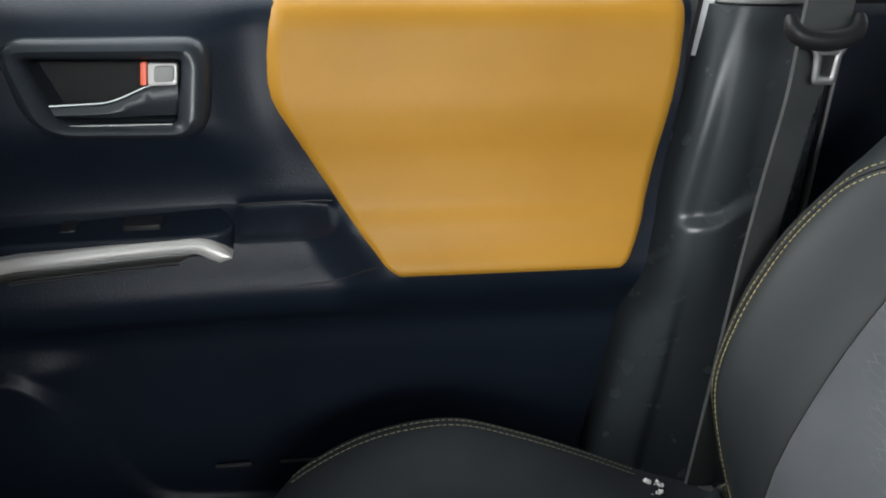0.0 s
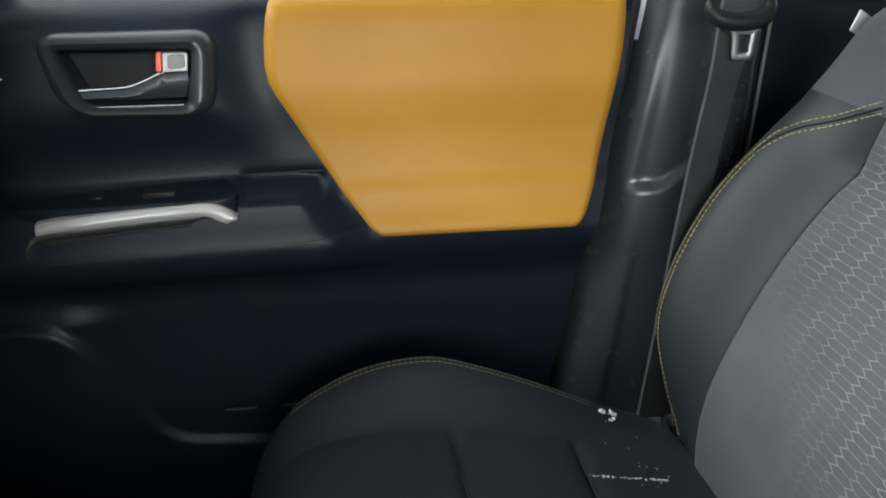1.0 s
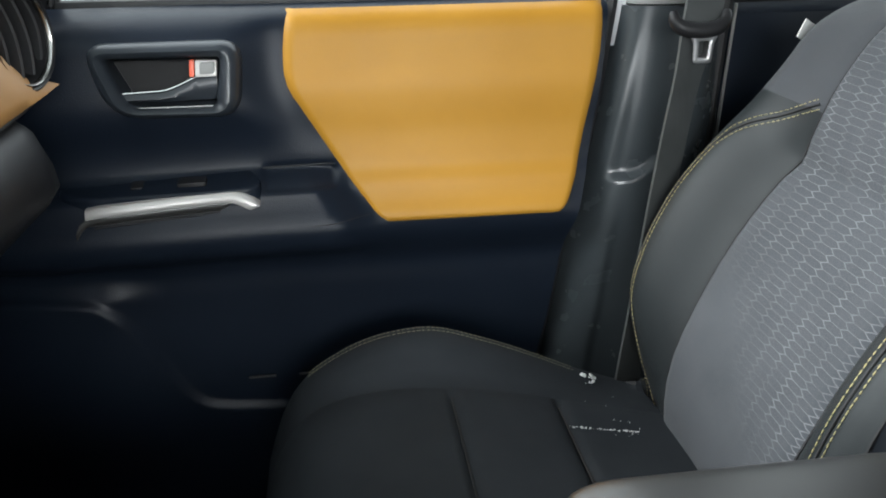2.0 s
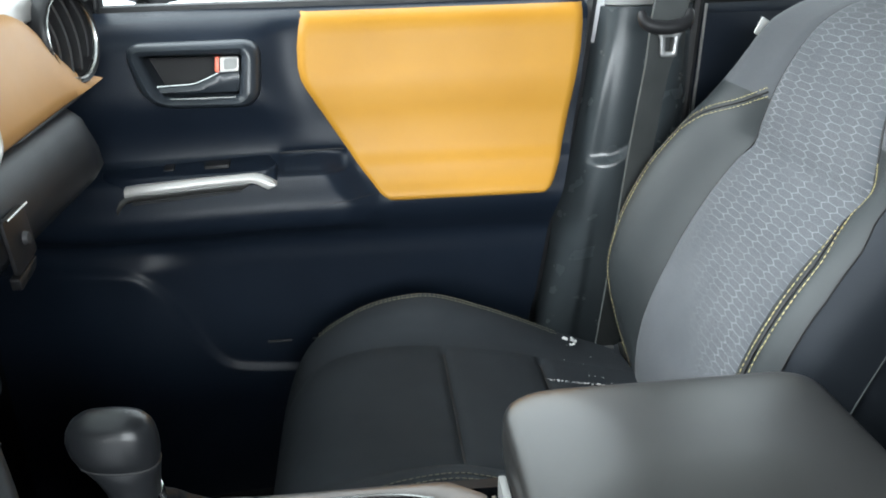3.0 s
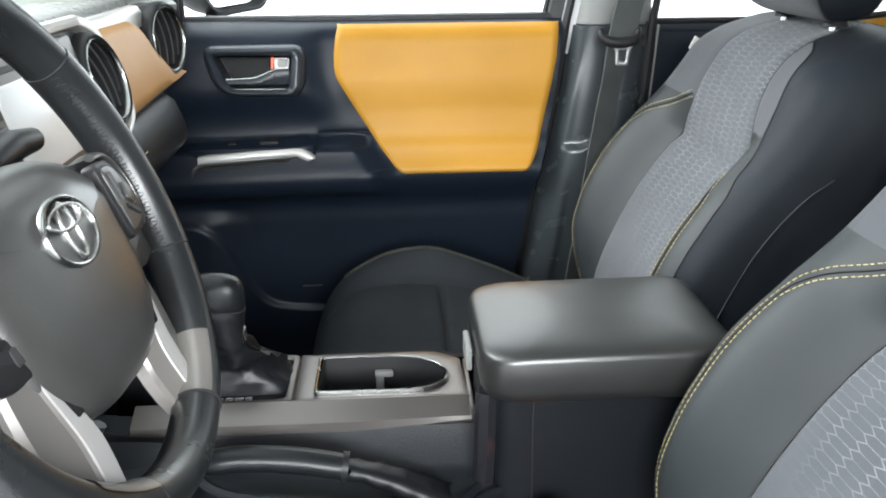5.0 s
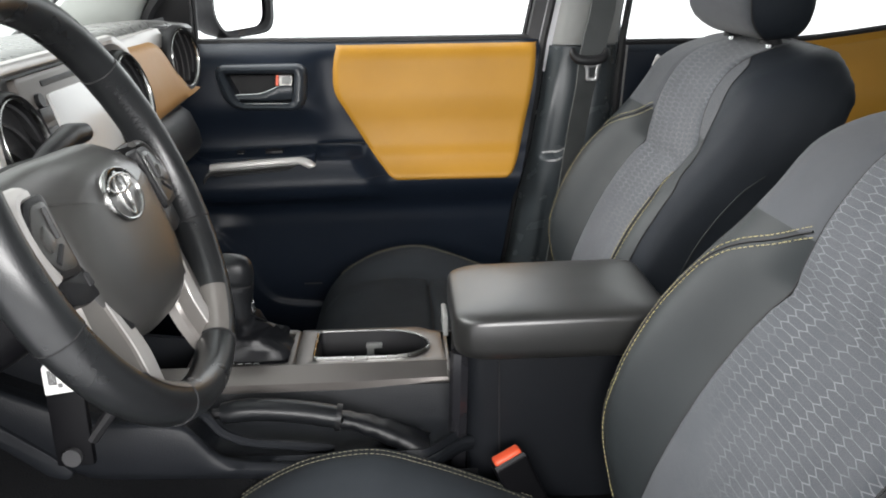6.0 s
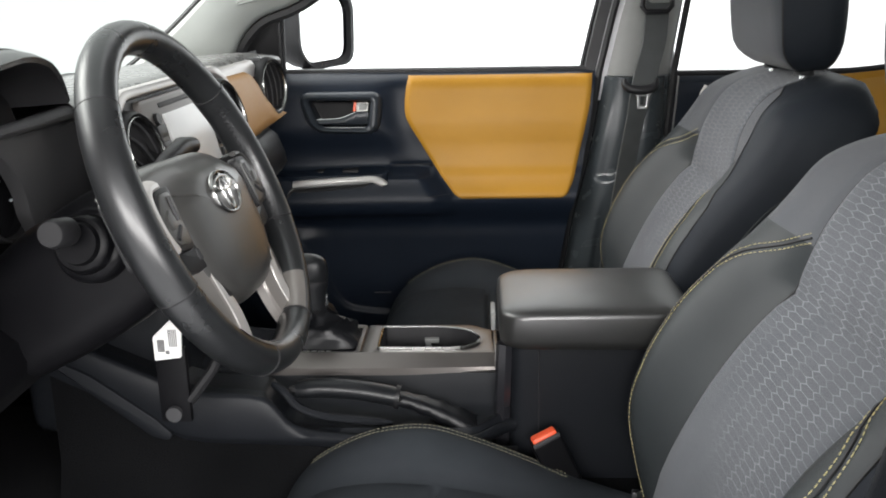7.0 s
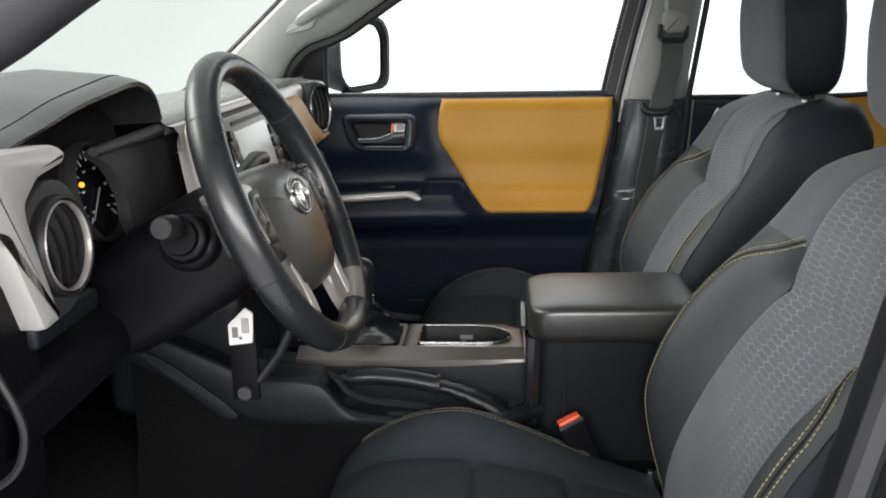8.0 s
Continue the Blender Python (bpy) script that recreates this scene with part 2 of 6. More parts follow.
def part(name, bm, material, parent=None, label="", sharp=38):
    """Links a bmesh, built in world coordinates, as one mesh object under a thing or a part."""
    if parent is not None:
        bmesh.ops.translate(bm, verts=bm.verts, vec=-WORLD_AT[parent])
    bm.normal_update()
    finish(bm, sharp)
    me = bpy.data.meshes.new(name)
    bm.to_mesh(me)
    bm.free()
    me.materials.append(material)
    ob = new(name, me)
    if parent is not None:
        ob.parent = parent
        WORLD_AT[ob] = WORLD_AT[parent]
    else:
        WORLD_AT[ob] = Vector((0, 0, 0))
    return tagged(ob, label)


def lerp(table, x):
    """Smooth interpolation in a table of (x, value)."""
    if x <= table[0][0]:
        return table[0][1]
    for (x0, v0), (x1, v1) in zip(table, table[1:]):
        if x <= x1:
            f = (x - x0) / (x1 - x0)
            return v0 + (v1 - v0) * f
    return table[-1][1]


def curve(table, x):
    """Like lerp, but rounded: a cubic through the table's points."""
    n = len(table)
    if x <= table[0][0]:
        return table[0][1]
    if x >= table[-1][0]:
        return table[-1][1]
    slope = [(table[i + 1][1] - table[i][1]) / (table[i + 1][0] - table[i][0]) for i in range(n - 1)]
    for i in range(n - 1):
        (x0, v0), (x1, v1) = table[i], table[i + 1]
        if x <= x1:
            h = x1 - x0
            m0 = slope[i] if i == 0 else 0.5 * (slope[i - 1] + slope[i])
            m1 = slope[i] if i == n - 2 else 0.5 * (slope[i] + slope[i + 1])
            t = (x - x0) / h
            return (2 * t ** 3 - 3 * t * t + 1) * v0 + (t ** 3 - 2 * t * t + t) * h * m0 + (3 * t * t - 2 * t ** 3) * v1 + (t ** 3 - t * t) * h * m1
    return table[-1][1]


def ease(a, b, x):
    f = min(1.0, max(0.0, (x - a) / (b - a)))
    return f * f * (3 - 2 * f)


def box(x0, x1, y0, y1, z0, z1, bevel=0.004, seg=2, bm=None):
    own = bmesh.new()
    bmesh.ops.create_cube(own, size=1)
    for v in own.verts:
        v.co = Vector((x0 + (v.co.x + 0.5) * (x1 - x0), y0 + (v.co.y + 0.5) * (y1 - y0), z0 + (v.co.z + 0.5) * (z1 - z0)))
    if bevel:
        bmesh.ops.bevel(own, geom=list(own.edges), offset=bevel, segments=seg, profile=0.6, affect="EDGES")
    return merge(bm, own)


def merge(bm, own):
    if bm is None:
        return own
    me = bpy.data.meshes.new("tmp")
    own.to_mesh(me)
    own.free()
    bm.from_mesh(me)
    bpy.data.meshes.remove(me)
    return bm


def grid(rows, closed=False, uv=None, bm=None, cap=False, flip=False):
    """A sheet of quads through rows of points; uv: rows of (u, v)."""
    bm = bm or bmesh.new()
    vs = [[bm.verts.new(p) for p in r] for r in rows]
    lay = bm.loops.layers.uv.verify() if uv else None
    n = len(rows[0])
    for i in range(len(rows) - 1):
        for j in range(n if closed else n - 1):
            a = [(i, j), (i, (j + 1) % n), (i + 1, (j + 1) % n), (i + 1, j)]
            if flip:
                a.reverse()
            try:
                f = bm.faces.new([vs[p][q] for p, q in a])
            except ValueError:
                continue
            if uv:
                for lp, (p, q) in zip(f.loops, a):
                    lp[lay].uv = uv[p][q]
    if cap and closed:
        for k in (0, -1):
            try:
                bm.faces.new(vs[k])
            except ValueError:
                pass
    return bm


def tube(points, radius, sides=8, bm=None, closed=False, flat=1.0, cap=True):
    """A round or flattened bar along points; radius may be a list."""
    pts = [Vector(p) for p in points]
    n = len(pts)
    rad = radius if isinstance(radius, (list, tuple)) else [radius] * n
    rows = []
    up = None
    for i, p in enumerate(pts):
        a = pts[(i - 1) % n] if closed or i else p
        b = pts[(i + 1) % n] if closed or i < n - 1 else p
        t = (b - a).normalized()
        if up is None:
            up = Vector((0, 0, 1)) if abs(t.z) < 0.9 else Vector((1, 0, 0))
        side = t.cross(up).normalized()
        up = side.cross(t).normalized()
        rows.append([p + rad[i] * (math.cos(w) * side + flat * math.sin(w) * up) for w in (2 * math.pi * k / sides for k in range(sides))])
    if closed:
        rows.append(rows[0])
    bm2 = grid(rows, True, cap=cap and not closed)
    if closed:
        bmesh.ops.remove_doubles(bm2, verts=bm2.verts, dist=1e-6)
    bmesh.ops.recalc_face_normals(bm2, faces=bm2.faces)
    return merge(bm, bm2)


def prism(outline, place, depth, bevel=0.0, seg=2, bm=None):
    """A plate: outline in (a, b), place(a, b, c) gives the world point, c runs from 0 (back) to depth (front)."""
    own = bmesh.new()
    bot = [own.verts.new(place(a, b, 0)) for a, b in outline]
    top = [own.verts.new(place(a, b, depth)) for a, b in outline]
    n = len(outline)
    own.faces.new(bot[::-1])
    ft = own.faces.new(top)
    for i in range(n):
        own.faces.new((bot[i], bot[(i + 1) % n], top[(i + 1) % n], top[i]))
    bmesh.ops.recalc_face_normals(own, faces=own.faces)
    if bevel:
        bmesh.ops.bevel(own, geom=list(ft.edges), offset=bevel, segments=seg, profile=0.6, affect="EDGES")
    return merge(bm, own)


def ring_plate(outer, inner, place, depth, crown=0.0, bm=None):
    """A frame between two outlines of the same length; place(a, b, c)."""
    n = len(outer)
    mid = [((a + c) / 2, (b + d) / 2) for (a, b), (c, d) in zip(outer, inner)]
    loops = [[place(a, b, 0) for a, b in outer], [place(a, b, depth * 0.75) for a, b in outer],
             [place(0.8 * a + 0.2 * c, 0.8 * b + 0.2 * d, depth + crown * 0.6) for (a, b), (c, d) in zip(outer, inner)],
             [place(a, b, depth + crown) for a, b in mid],
             [place(0.2 * a + 0.8 * c, 0.2 * b + 0.8 * d, depth + crown * 0.6) for (a, b), (c, d) in zip(outer, inner)],
             [place(a, b, depth * 0.75) for a, b in inner], [place(a, b, -0.02) for a, b in inner]]
    own = grid(loops, True)
    bmesh.ops.recalc_face_normals(own, faces=own.faces)
    return merge(bm, own)


def rounded(corners, r, seg=4):
    """The outline of a polygon with rounded corners; r may be a list."""
    out = []
    n = len(corners)
    for i in range(n):
        p = Vector(corners[i])
        a = Vector(corners[i - 1]) - p
        b = Vector(corners[(i + 1) % n]) - p
        rr = r[i] if isinstance(r, (list, tuple)) else r
        rr = min(rr, a.length * 0.48, b.length * 0.48)
        p0, p1 = p + a.normalized() * rr, p + b.normalized() * rr
        for k in range(seg + 1):
            f = k / seg
            q = p0 * (1 - f) ** 2 + p * 2 * f * (1 - f) + p1 * f * f
            out.append((q.x, q.y))
    return out


def ellipse(a, b, n=32, ca=0.0, cb=0.0, turn=0.0):
    return [(ca + a * math.cos(w) * math.cos(turn) - b * math.sin(w) * math.sin(turn), cb + a * math.cos(w) * math.sin(turn) + b * math.sin(w) * math.cos(turn)) for w in (2 * math.pi * k / n for k in range(n))]


def stitches(points, length=0.0045, gap=0.0014, r=0.0006, bm=None):
    """A row of short thread stitches along a polyline."""
    bm = bm or bmesh.new()
    pts = [Vector(p) for p in points]
    acc, step = 0.0, length + gap
    for a, b in zip(pts, pts[1:]):
        d = b - a
        ln = d.length
        if ln < 1e-6:
            continue
        d = d / ln
        pos = -acc
        while pos < ln:
            s0, s1 = max(0, pos), min(ln, pos + length)
            if s1 - s0 > 0.0012:
                side = d.orthogonal().normalized()
                up = d.cross(side)
                rows = [[a + d * s + r * k * (math.cos(w) * side + math.sin(w) * up) for w in (0, 1.571, 3.142, 4.712)] for s, k in ((s0, 0.5), ((s0 + s1) / 2, 1.1), (s1, 0.5))]
                grid(rows, True, bm=bm, cap=True)
            pos += step
        acc = (ln - (pos - step)) % step if step else 0
    return bm


def spline(pts, n):
    """Catmull-Rom through points, n steps each."""
    P = [Vector(p) for p in pts]
    P = [P[0] * 2 - P[1]] + P + [P[-1] * 2 - P[-2]]
    out = []
    for i in range(1, len(P) - 2):
        a, b, c, d = P[i - 1:i + 3]
        for k in range(n):
            t = k / n
            out.append(0.5 * ((2 * b) + (c - a) * t + (2 * a - 5 * b + 4 * c - d) * t * t + (3 * b - a - 3 * c + d) * t ** 3))
    out.append(P[-2])
    return out
# ---- the setting: booth floor and the cab's shell ----
MID = 0.05  # the truck's middle line


def mirror(p):
    return (p[0], 2 * MID - p[1], p[2])


disc = bmesh.new()
bmesh.ops.create_circle(disc, cap_ends=True, segments=64, radius=8.0, matrix=Matrix.Translation((0.2, MID, 0.36)))
tagged(part("ground", disc, M_FLOOR), "pale painted booth floor under the truck", "floor", kind="structure")

# unseen wall, added to dim the light through the open door
tagged(part("wall_light_block", box(-6.0, 6.0, -5.1, -5.0, 0.36, 3.4, 0), M_BLOCKWALL), "unseen grey wall added behind the open door to cut the light", "wall", kind="structure")

cab_floor = thing("floor", (0.2, MID, 0.36), "black carpeted cab floor with a raised tunnel", "floor", kind="structure")
part("floor_pan", box(-1.0, 1.5, -0.72, 0.82, 0.36, 0.48, 0.01), M_CARPET, cab_floor)
hump = []
for x in np.linspace(-0.95, 1.4, 20):
    hump.append([(x, y, z) for y, z in ((-0.20, 0.475), (-0.17, 0.62), (-0.12, 0.74), (-0.06, 0.78), (0.16, 0.78), (0.22, 0.74), (0.27, 0.62), (0.30, 0.475))])
part("tunnel", grid(hump), M_CARPET, cab_floor)
toe = [[(-0.99 + 0.0 * k, y, 0.9), (-0.93, y, 0.62), (-0.80, y, 0.5), (-0.6, y, 0.486)] for k, y in enumerate(np.linspace(-0.7, 0.8, 8))]
part("toe_board", grid(toe), M_CARPET, cab_floor)
for y0, y1, in ((0.70, 0.87), (-0.77, -0.60)):
    part("rocker_panel", box(-0.75, 1.45, y0, y1, 0.361, 0.50, 0.012), M_BODY, cab_floor, "grey painted rocker panel")
    part("scuff_plate", box(-0.6, 1.4, min(y0, y1) + 0.02, max(y0, y1) - 0.02, 0.499, 0.508, 0.003), M_BLACK, cab_floor, "black plastic scuff plate")

front = thing("wall_front", (-1.0, MID, 0.36), "painted steel firewall in front of the dashboard", "wall", kind="structure")
part("firewall", box(-1.05, -1.0, -0.75, 0.85, 0.361, 1.245, 0.005), M_BODY, front)
for y0, y1 in ((0.755, 0.80), (-0.70, -0.66)):
    part("kick_panel", box(-1.02, -0.605, y0, y1, 0.47, 1.238, 0.01), M_DASH, front, "black footwell side panel")
part("cowl", box(-1.3, -0.86, -0.75, 0.85, 1.20, 1.243, 0.01), M_BLACK, front, "black windscreen cowl")

rear = thing("wall_rear", (1.5, MID, 0.36), "rear cab wall with the back window", "wall", kind="structure")
part("lower_wall", box(1.46, 1.52, -0.75, 0.85, 0.361, 1.25, 0.01), M_GREYPL, rear)
part("window_pane", box(1.488, 1.489, -0.6, 0.7, 1.25, 1.64, 0), M_TINT, rear, "dark tinted back window")
for y0, y1 in ((-0.75, -0.6), (0.7, 0.85)):
    part("corner_pillar", box(1.44, 1.52, y0, y1, 1.25, 1.70, 0.01), M_GREYTRIM, rear)

ceiling = bmesh.new()
rows = []
for x in np.linspace(-0.22, 1.5, 14):
    rows.append([(x, MID + y, 1.70 - 0.05 * ease(0.5, 0.74, abs(y)) - 0.03 * ease(0.1, -0.22, x)) for y in np.linspace(-0.72, 0.72, 17)])
grid(rows, bm=ceiling)
tagged(part("ceiling", ceiling, M_HEADLINER), "light grey cloth headliner", "ceiling", kind="structure")
rows = [[(p[0], p[1] * 1.06 - 0.003, p[2] + 0.05) for p in r] for r in rows]
roof_bm = grid(rows)
tagged(part("roof", roof_bm, M_BODY), "grey painted steel roof", "roof", kind="structure")

screen = bmesh.new()
ws = []
for k in np.linspace(0, 1, 10):
    ws.append([(-0.80 + 0.57 * k - (0.12 - 0.07 * k) * (1 - (y / 0.7) ** 2) + 0.075 * (y / 0.7) ** 8, MID + y * (1 - 0.07 * k), 1.255 + 0.43 * k) for y in np.linspace(-0.70, 0.70, 15)])
grid(ws, bm=screen)
glass_ob = tagged(part("windscreen", screen, M_WIND), "faintly green tinted laminated windscreen glass", "windscreen", kind="structure")
glass_ob.visible_shadow = False

# A-pillar trims with the roof rails
PR = [(-0.54, 0.735, 1.235), (-0.524, 0.72, 1.275), (-0.512, 0.705, 1.296), (-0.494, 0.70, 1.327), (-0.455, 0.70, 1.362), (-0.377, 0.70, 1.392), (-0.276, 0.69, 1.456), (0.02, 0.65, 1.64)]
PF = [(-0.78, 0.715, 1.235), (-0.70, 0.70, 1.285), (-0.63, 0.69, 1.338), (-0.56, 0.68, 1.397), (-0.484, 0.665, 1.462), (-0.38, 0.65, 1.55), (-0.28, 0.64, 1.63), (-0.19, 0.635, 1.70)]


def a_pillar(name, flip, label):
    root = thing(name, (-0.5, 0.7 if not flip else -0.6, 1.25), label, "pillar", kind="structure")
    f = (lambda p: mirror((p[0], p[1], p[2] + 0.001))) if flip else (lambda p: p)
    R, F = spline(PR, 4), spline(PF, 4)
    rows = []
    for r, q in zip(R, F):
        sec = []
        for a, dy in ((0, 0.05), (0.0, 0.012), (0.06, -0.006), (0.3, -0.022), (0.6, -0.026), (0.9, -0.016), (1.0, 0.0), (1.02, 0.05), (0.5, 0.07)):
            p = r.lerp(q, a)
            sec.append(f((p.x, p.y + (dy * 2.4 if flip and dy < 0 else dy), p.z)))
        rows.append(sec)
    part("pillar_trim", grid(rows, True, cap=True), M_PILLARTRIM if flip else M_GREYTRIM, root, "beige-grey moulded trim" if flip else "light grey moulded plastic trim")
    rail = tube([f(p) for p in ((0.0, 0.70, 1.655), (0.4, 0.71, 1.675), (0.9, 0.71, 1.675), (1.46, 0.70, 1.66))], 0.035, 8)
    part("roof_rail", rail, M_GREYTRIM, root)
    if flip:
        outer = tube([f((p.x + 0.004, p.y + 0.074, p.z + 0.012)) for p in R], 0.026, 10)
        part("door_seal", outer, M_RUBBER, root, "black rubber door seal")
    if not flip:
        seal = tube([f((p.x + 0.006, p.y + 0.035, p.z - 0.008)) for p in R], 0.011, 6)
        part("door_seal", seal, M_RUBBER, root, "black rubber door seal")
        edge = tube([f((p.x - 0.004, p.y + 0.012, p.z + 0.003)) for p in F], 0.006, 6)
        part("glass_edge_band", edge, M_RUBBER, root, "black band at the windscreen edge")
    return root


a_pillar("pillar_1", False, "light grey plastic trimmed windscreen pillar with a grab handle").name = "pillar_passenger"
a_pillar("pillar_2", True, "beige-grey plastic trimmed windscreen pillar beside the steering wheel").name = "pillar_driver"

# grab handle on the passenger's windscreen pillar
grab = thing("grab_handle", (-0.36, 0.66, 1.44), "light grey plastic grab handle on the windscreen pillar", "handle")
gp = spline([(-0.455, 0.668, 1.412), (-0.43, 0.645, 1.428), (-0.37, 0.632, 1.462), (-0.27, 0.622, 1.522), (-0.20, 0.618, 1.568), (-0.18, 0.634, 1.588)], 5)
part("grip", tube(gp, [0.014 + 0.004 * math.sin(math.pi * i / (len(gp) - 1)) for i in range(len(gp))], 10, flat=0.75), M_GREYTRIM, grab)
part("end_cap", prism(rounded([(-0.49, 1.385), (-0.425, 1.40), (-0.40, 1.455), (-0.455, 1.45)], 0.014), lambda a, b, c: (a, 0.672 - c, b), 0.014, 0.005), M_GREYTRIM, grab)

# ---- passenger door ----
XL = [(0.50, 0.115), (0.784, 0.152), (0.83, 0.163), (0.955, 0.183), (1.03, 0.203), (1.133, 0.221), (1.24, 0.234), (1.35, 0.257), (1.447, 0.281), (1.70, 0.345)]
XR = [(0.50, 0.36), (0.75, 0.37), (1.0, 0.375), (1.23, 0.388), (1.445, 0.418), (1.70, 0.46)]
Y_PROFILE = [(0.50, 0.745), (0.56, 0.735), (0.70, 0.728), (0.90, 0.722), (0.935, 0.719), (0.955, 0.706), (0.985, 0.692), (1.0, 0.694), (1.015, 0.701), (1.028, 0.7060), (1.038, 0.7090), (1.055, 0.7165), (1.075, 0.7205), (1.10, 0.7235), (1.125, 0.7240), (1.15, 0.7255), (1.175, 0.7305), (1.20, 0.7355), (1.22, 0.740), (1.232, 0.747), (1.240, 0.762), (1.245, 0.79)]
BEZ_OUT = [(-0.383, 1.213), (-0.211, 1.212), (-0.217, 1.127), (-0.361, 1.132)]
BEZ_IN = [(-0.362, 1.197), (-0.236, 1.194), (-0.243, 1.141), (-0.338, 1.145)]


OL = [(0.989, -0.046), (0.991, -0.054), (0.995, -0.062), (1.0, -0.068), (1.03, -0.091), (1.06, -0.111), (1.09, -0.130), (1.12, -0.148), (1.143, -0.162), (1.155, -0.1675), (1.17, -0.1705), (1.195, -0.1700), (1.22, -0.1665), (1.242, -0.160)]


def inside_quad(q, x, z, grow=0.0):
    for (x0, z0), (x1, z1) in zip(q, q[1:] + q[:1]):
        dx, dz = x1 - x0, z1 - z0
        if (dx * (z - z0) - dz * (x - x0)) / math.hypot(dx, dz) > grow:
            return False
    return True


def pocket_edge(x):
    return curve([(-0.62, 0.912), (-0.43, 0.908), (-0.404, 0.898), (-0.375, 0.868), (-0.342, 0.802), (-0.320, 0.765), (-0.300, 0.747), (-0.275, 0.739), (0.3, 0.732)], x)


def door_y(x, z):
    y = curve(Y_PROFILE, z)
    # arm rest in front of the insert
    f = ease(0.0, -0.05, x - lerp(OL, z)) if z > 0.989 else ease(0.0, -0.08, x + 0.045)
    arm = ease(0.945, 0.965, z) * ease(1.062, 1.035, z)
    y -= 0.024 * arm * f
    # door curves in towards the hinge
    y -= 0.018 * ease(-0.15, -0.45, x)
    y += 0.02 * ease(-0.45, -0.62, x)
    # fuller round the handle, falling back above the arm rest
    y -= 0.017 * ease(1.065, 1.145, z) * ease(1.240, 1.205, z) * ease(-0.004, -0.07, x - lerp(OL, z))
    # open tray in the arm rest, with a step down from the switch pod
    y += 0.007 * ease(1.0345, 1.0395, z) * ease(1.0675, 1.0525, z) * ease(-0.205, -0.194, x) * ease(-0.108, -0.119, x)
    # speaker bulge, and the crease of the storage bin
    y -= 0.013 * ease(0.948, 0.900, z) * ease(-0.325, -0.405, x)
    e = pocket_edge(x)
    y -= 0.007 * ease(e + 0.004, e - 0.007, z) * ease(0.21, 0.17, x)
    return y


def finer(a, b, n, *zones):
    """Even steps from a to b, with closer steps in some zones."""
    at = list(np.linspace(a, b, n))
    for lo, hi, m in zones:
        at = [v for v in at if not lo < v < hi] + list(np.linspace(lo, hi, m))
    return sorted({round(float(v), 5) for v in at})


front_door = thing("door_1", (0.0, 0.74, 0.51), "closed passenger door with black moulded panel and orange vinyl insert", "door", kind="structure")
rows = []
for z in finer(0.51, 1.245, 80, (0.725, 0.925, 50), (1.028, 1.064, 25)):
    xr = lerp(XL, z) - 0.006
    row = []
    for q in finer(-0.62, 0.2, 84, (-0.44, -0.27, 40), (-0.21, -0.09, 41)):
        x = q if q < 0 else q * xr / 0.2
        y = door_y(x, z)
        if inside_quad(BEZ_IN, x, z, 0.007):
            y += 0.028
        row.append((x, y, z))
    rows.append(row)
part("door_panel", grid(rows, flip=False), M_DOOR, front_door, "black moulded plastic door panel", sharp=60)
part("outer_skin", box(-0.66, 0.245, 0.815, 0.86, 0.505, 1.243, 0.01), M_BODY, front_door, "grey painted outer door skin")
part("edge_strip", box(-0.60, 0.236, 0.784, 0.816, 1.236, 1.252, 0.004), M_RUBBER, front_door, "black rubber glass sealing strip")

# orange insert, laid proud of the panel with turned-in edges
OR = [(0.989, 0.150), (0.991, 0.160), (0.995, 0.168), (1.003, 0.174), (1.015, 0.180), (1.03, 0.1855), (1.06, 0.193), (1.09, 0.1995), (1.12, 0.2062), (1.15, 0.2125), (1.18, 0.2185), (1.21, 0.2215), (1.242, 0.223)]
zs = sorted({round(float(z), 4) for z in np.linspace(0.989, 1.240, 60)})
rows = []
for i, z in enumerate(zs):
    l, r = lerp(OL, z), lerp(OR, z)
    ez = min(1.0, math.sqrt(max(0.0, 1 - (1 - min(1, (z - 0.989) / 0.008)) ** 2)))
    row = []
    for k in range(49):
        a = k / 48
        x = l + (r - l) * a
        d = min(a, 1 - a) * (r - l)
        ed = math.sqrt(max(0.0, 1 - (1 - min(1, d / 0.008)) ** 2))
        ex = l + (r - l) * a
        row.append((ex, door_y(ex, z) + 0.004 - 0.0105 * min(ed, ez), z))
    rows.append(row)
part("door_insert", grid(rows), M_ORANGE, front_door, "smooth orange vinyl insert", sharp=75)


def on_door(off):
    return lambda a, b, c: (a, door_y(a, b) + off - c, b)


part("handle_bezel", ring_plate(rounded(BEZ_OUT, [0.024, 0.026, 0.028, 0.040], 6), rounded(BEZ_IN, [0.006, 0.006, 0.008, 0.012], 6), on_door(0.004), 0.015, 0.008), M_BEZEL, front_door, "glossy black handle surround", sharp=50)
lip = [(a, b) for a, b in rounded([(-0.360, 1.195), (-0.238, 1.192), (-0.245, 1.143), (-0.336, 1.147)], 0.006, 4)]
part("handle_back", prism(rounded([(-0.366, 1.2), (-0.232, 1.197), (-0.239, 1.138), (-0.342, 1.142)], 0.006, 4), on_door(0.026), 0.003), M_SHROUD, front_door, "black back of the handle cup")
cup = bmesh.new()
grid([[(a, door_y(a, b) - 0.006, b) for a, b in lip], [(a, door_y(a, b) + 0.024, b) for a, b in lip]], True, bm=cup)
part("handle_cup", cup, M_BEZEL, front_door, "black recessed handle cup")
lev = []
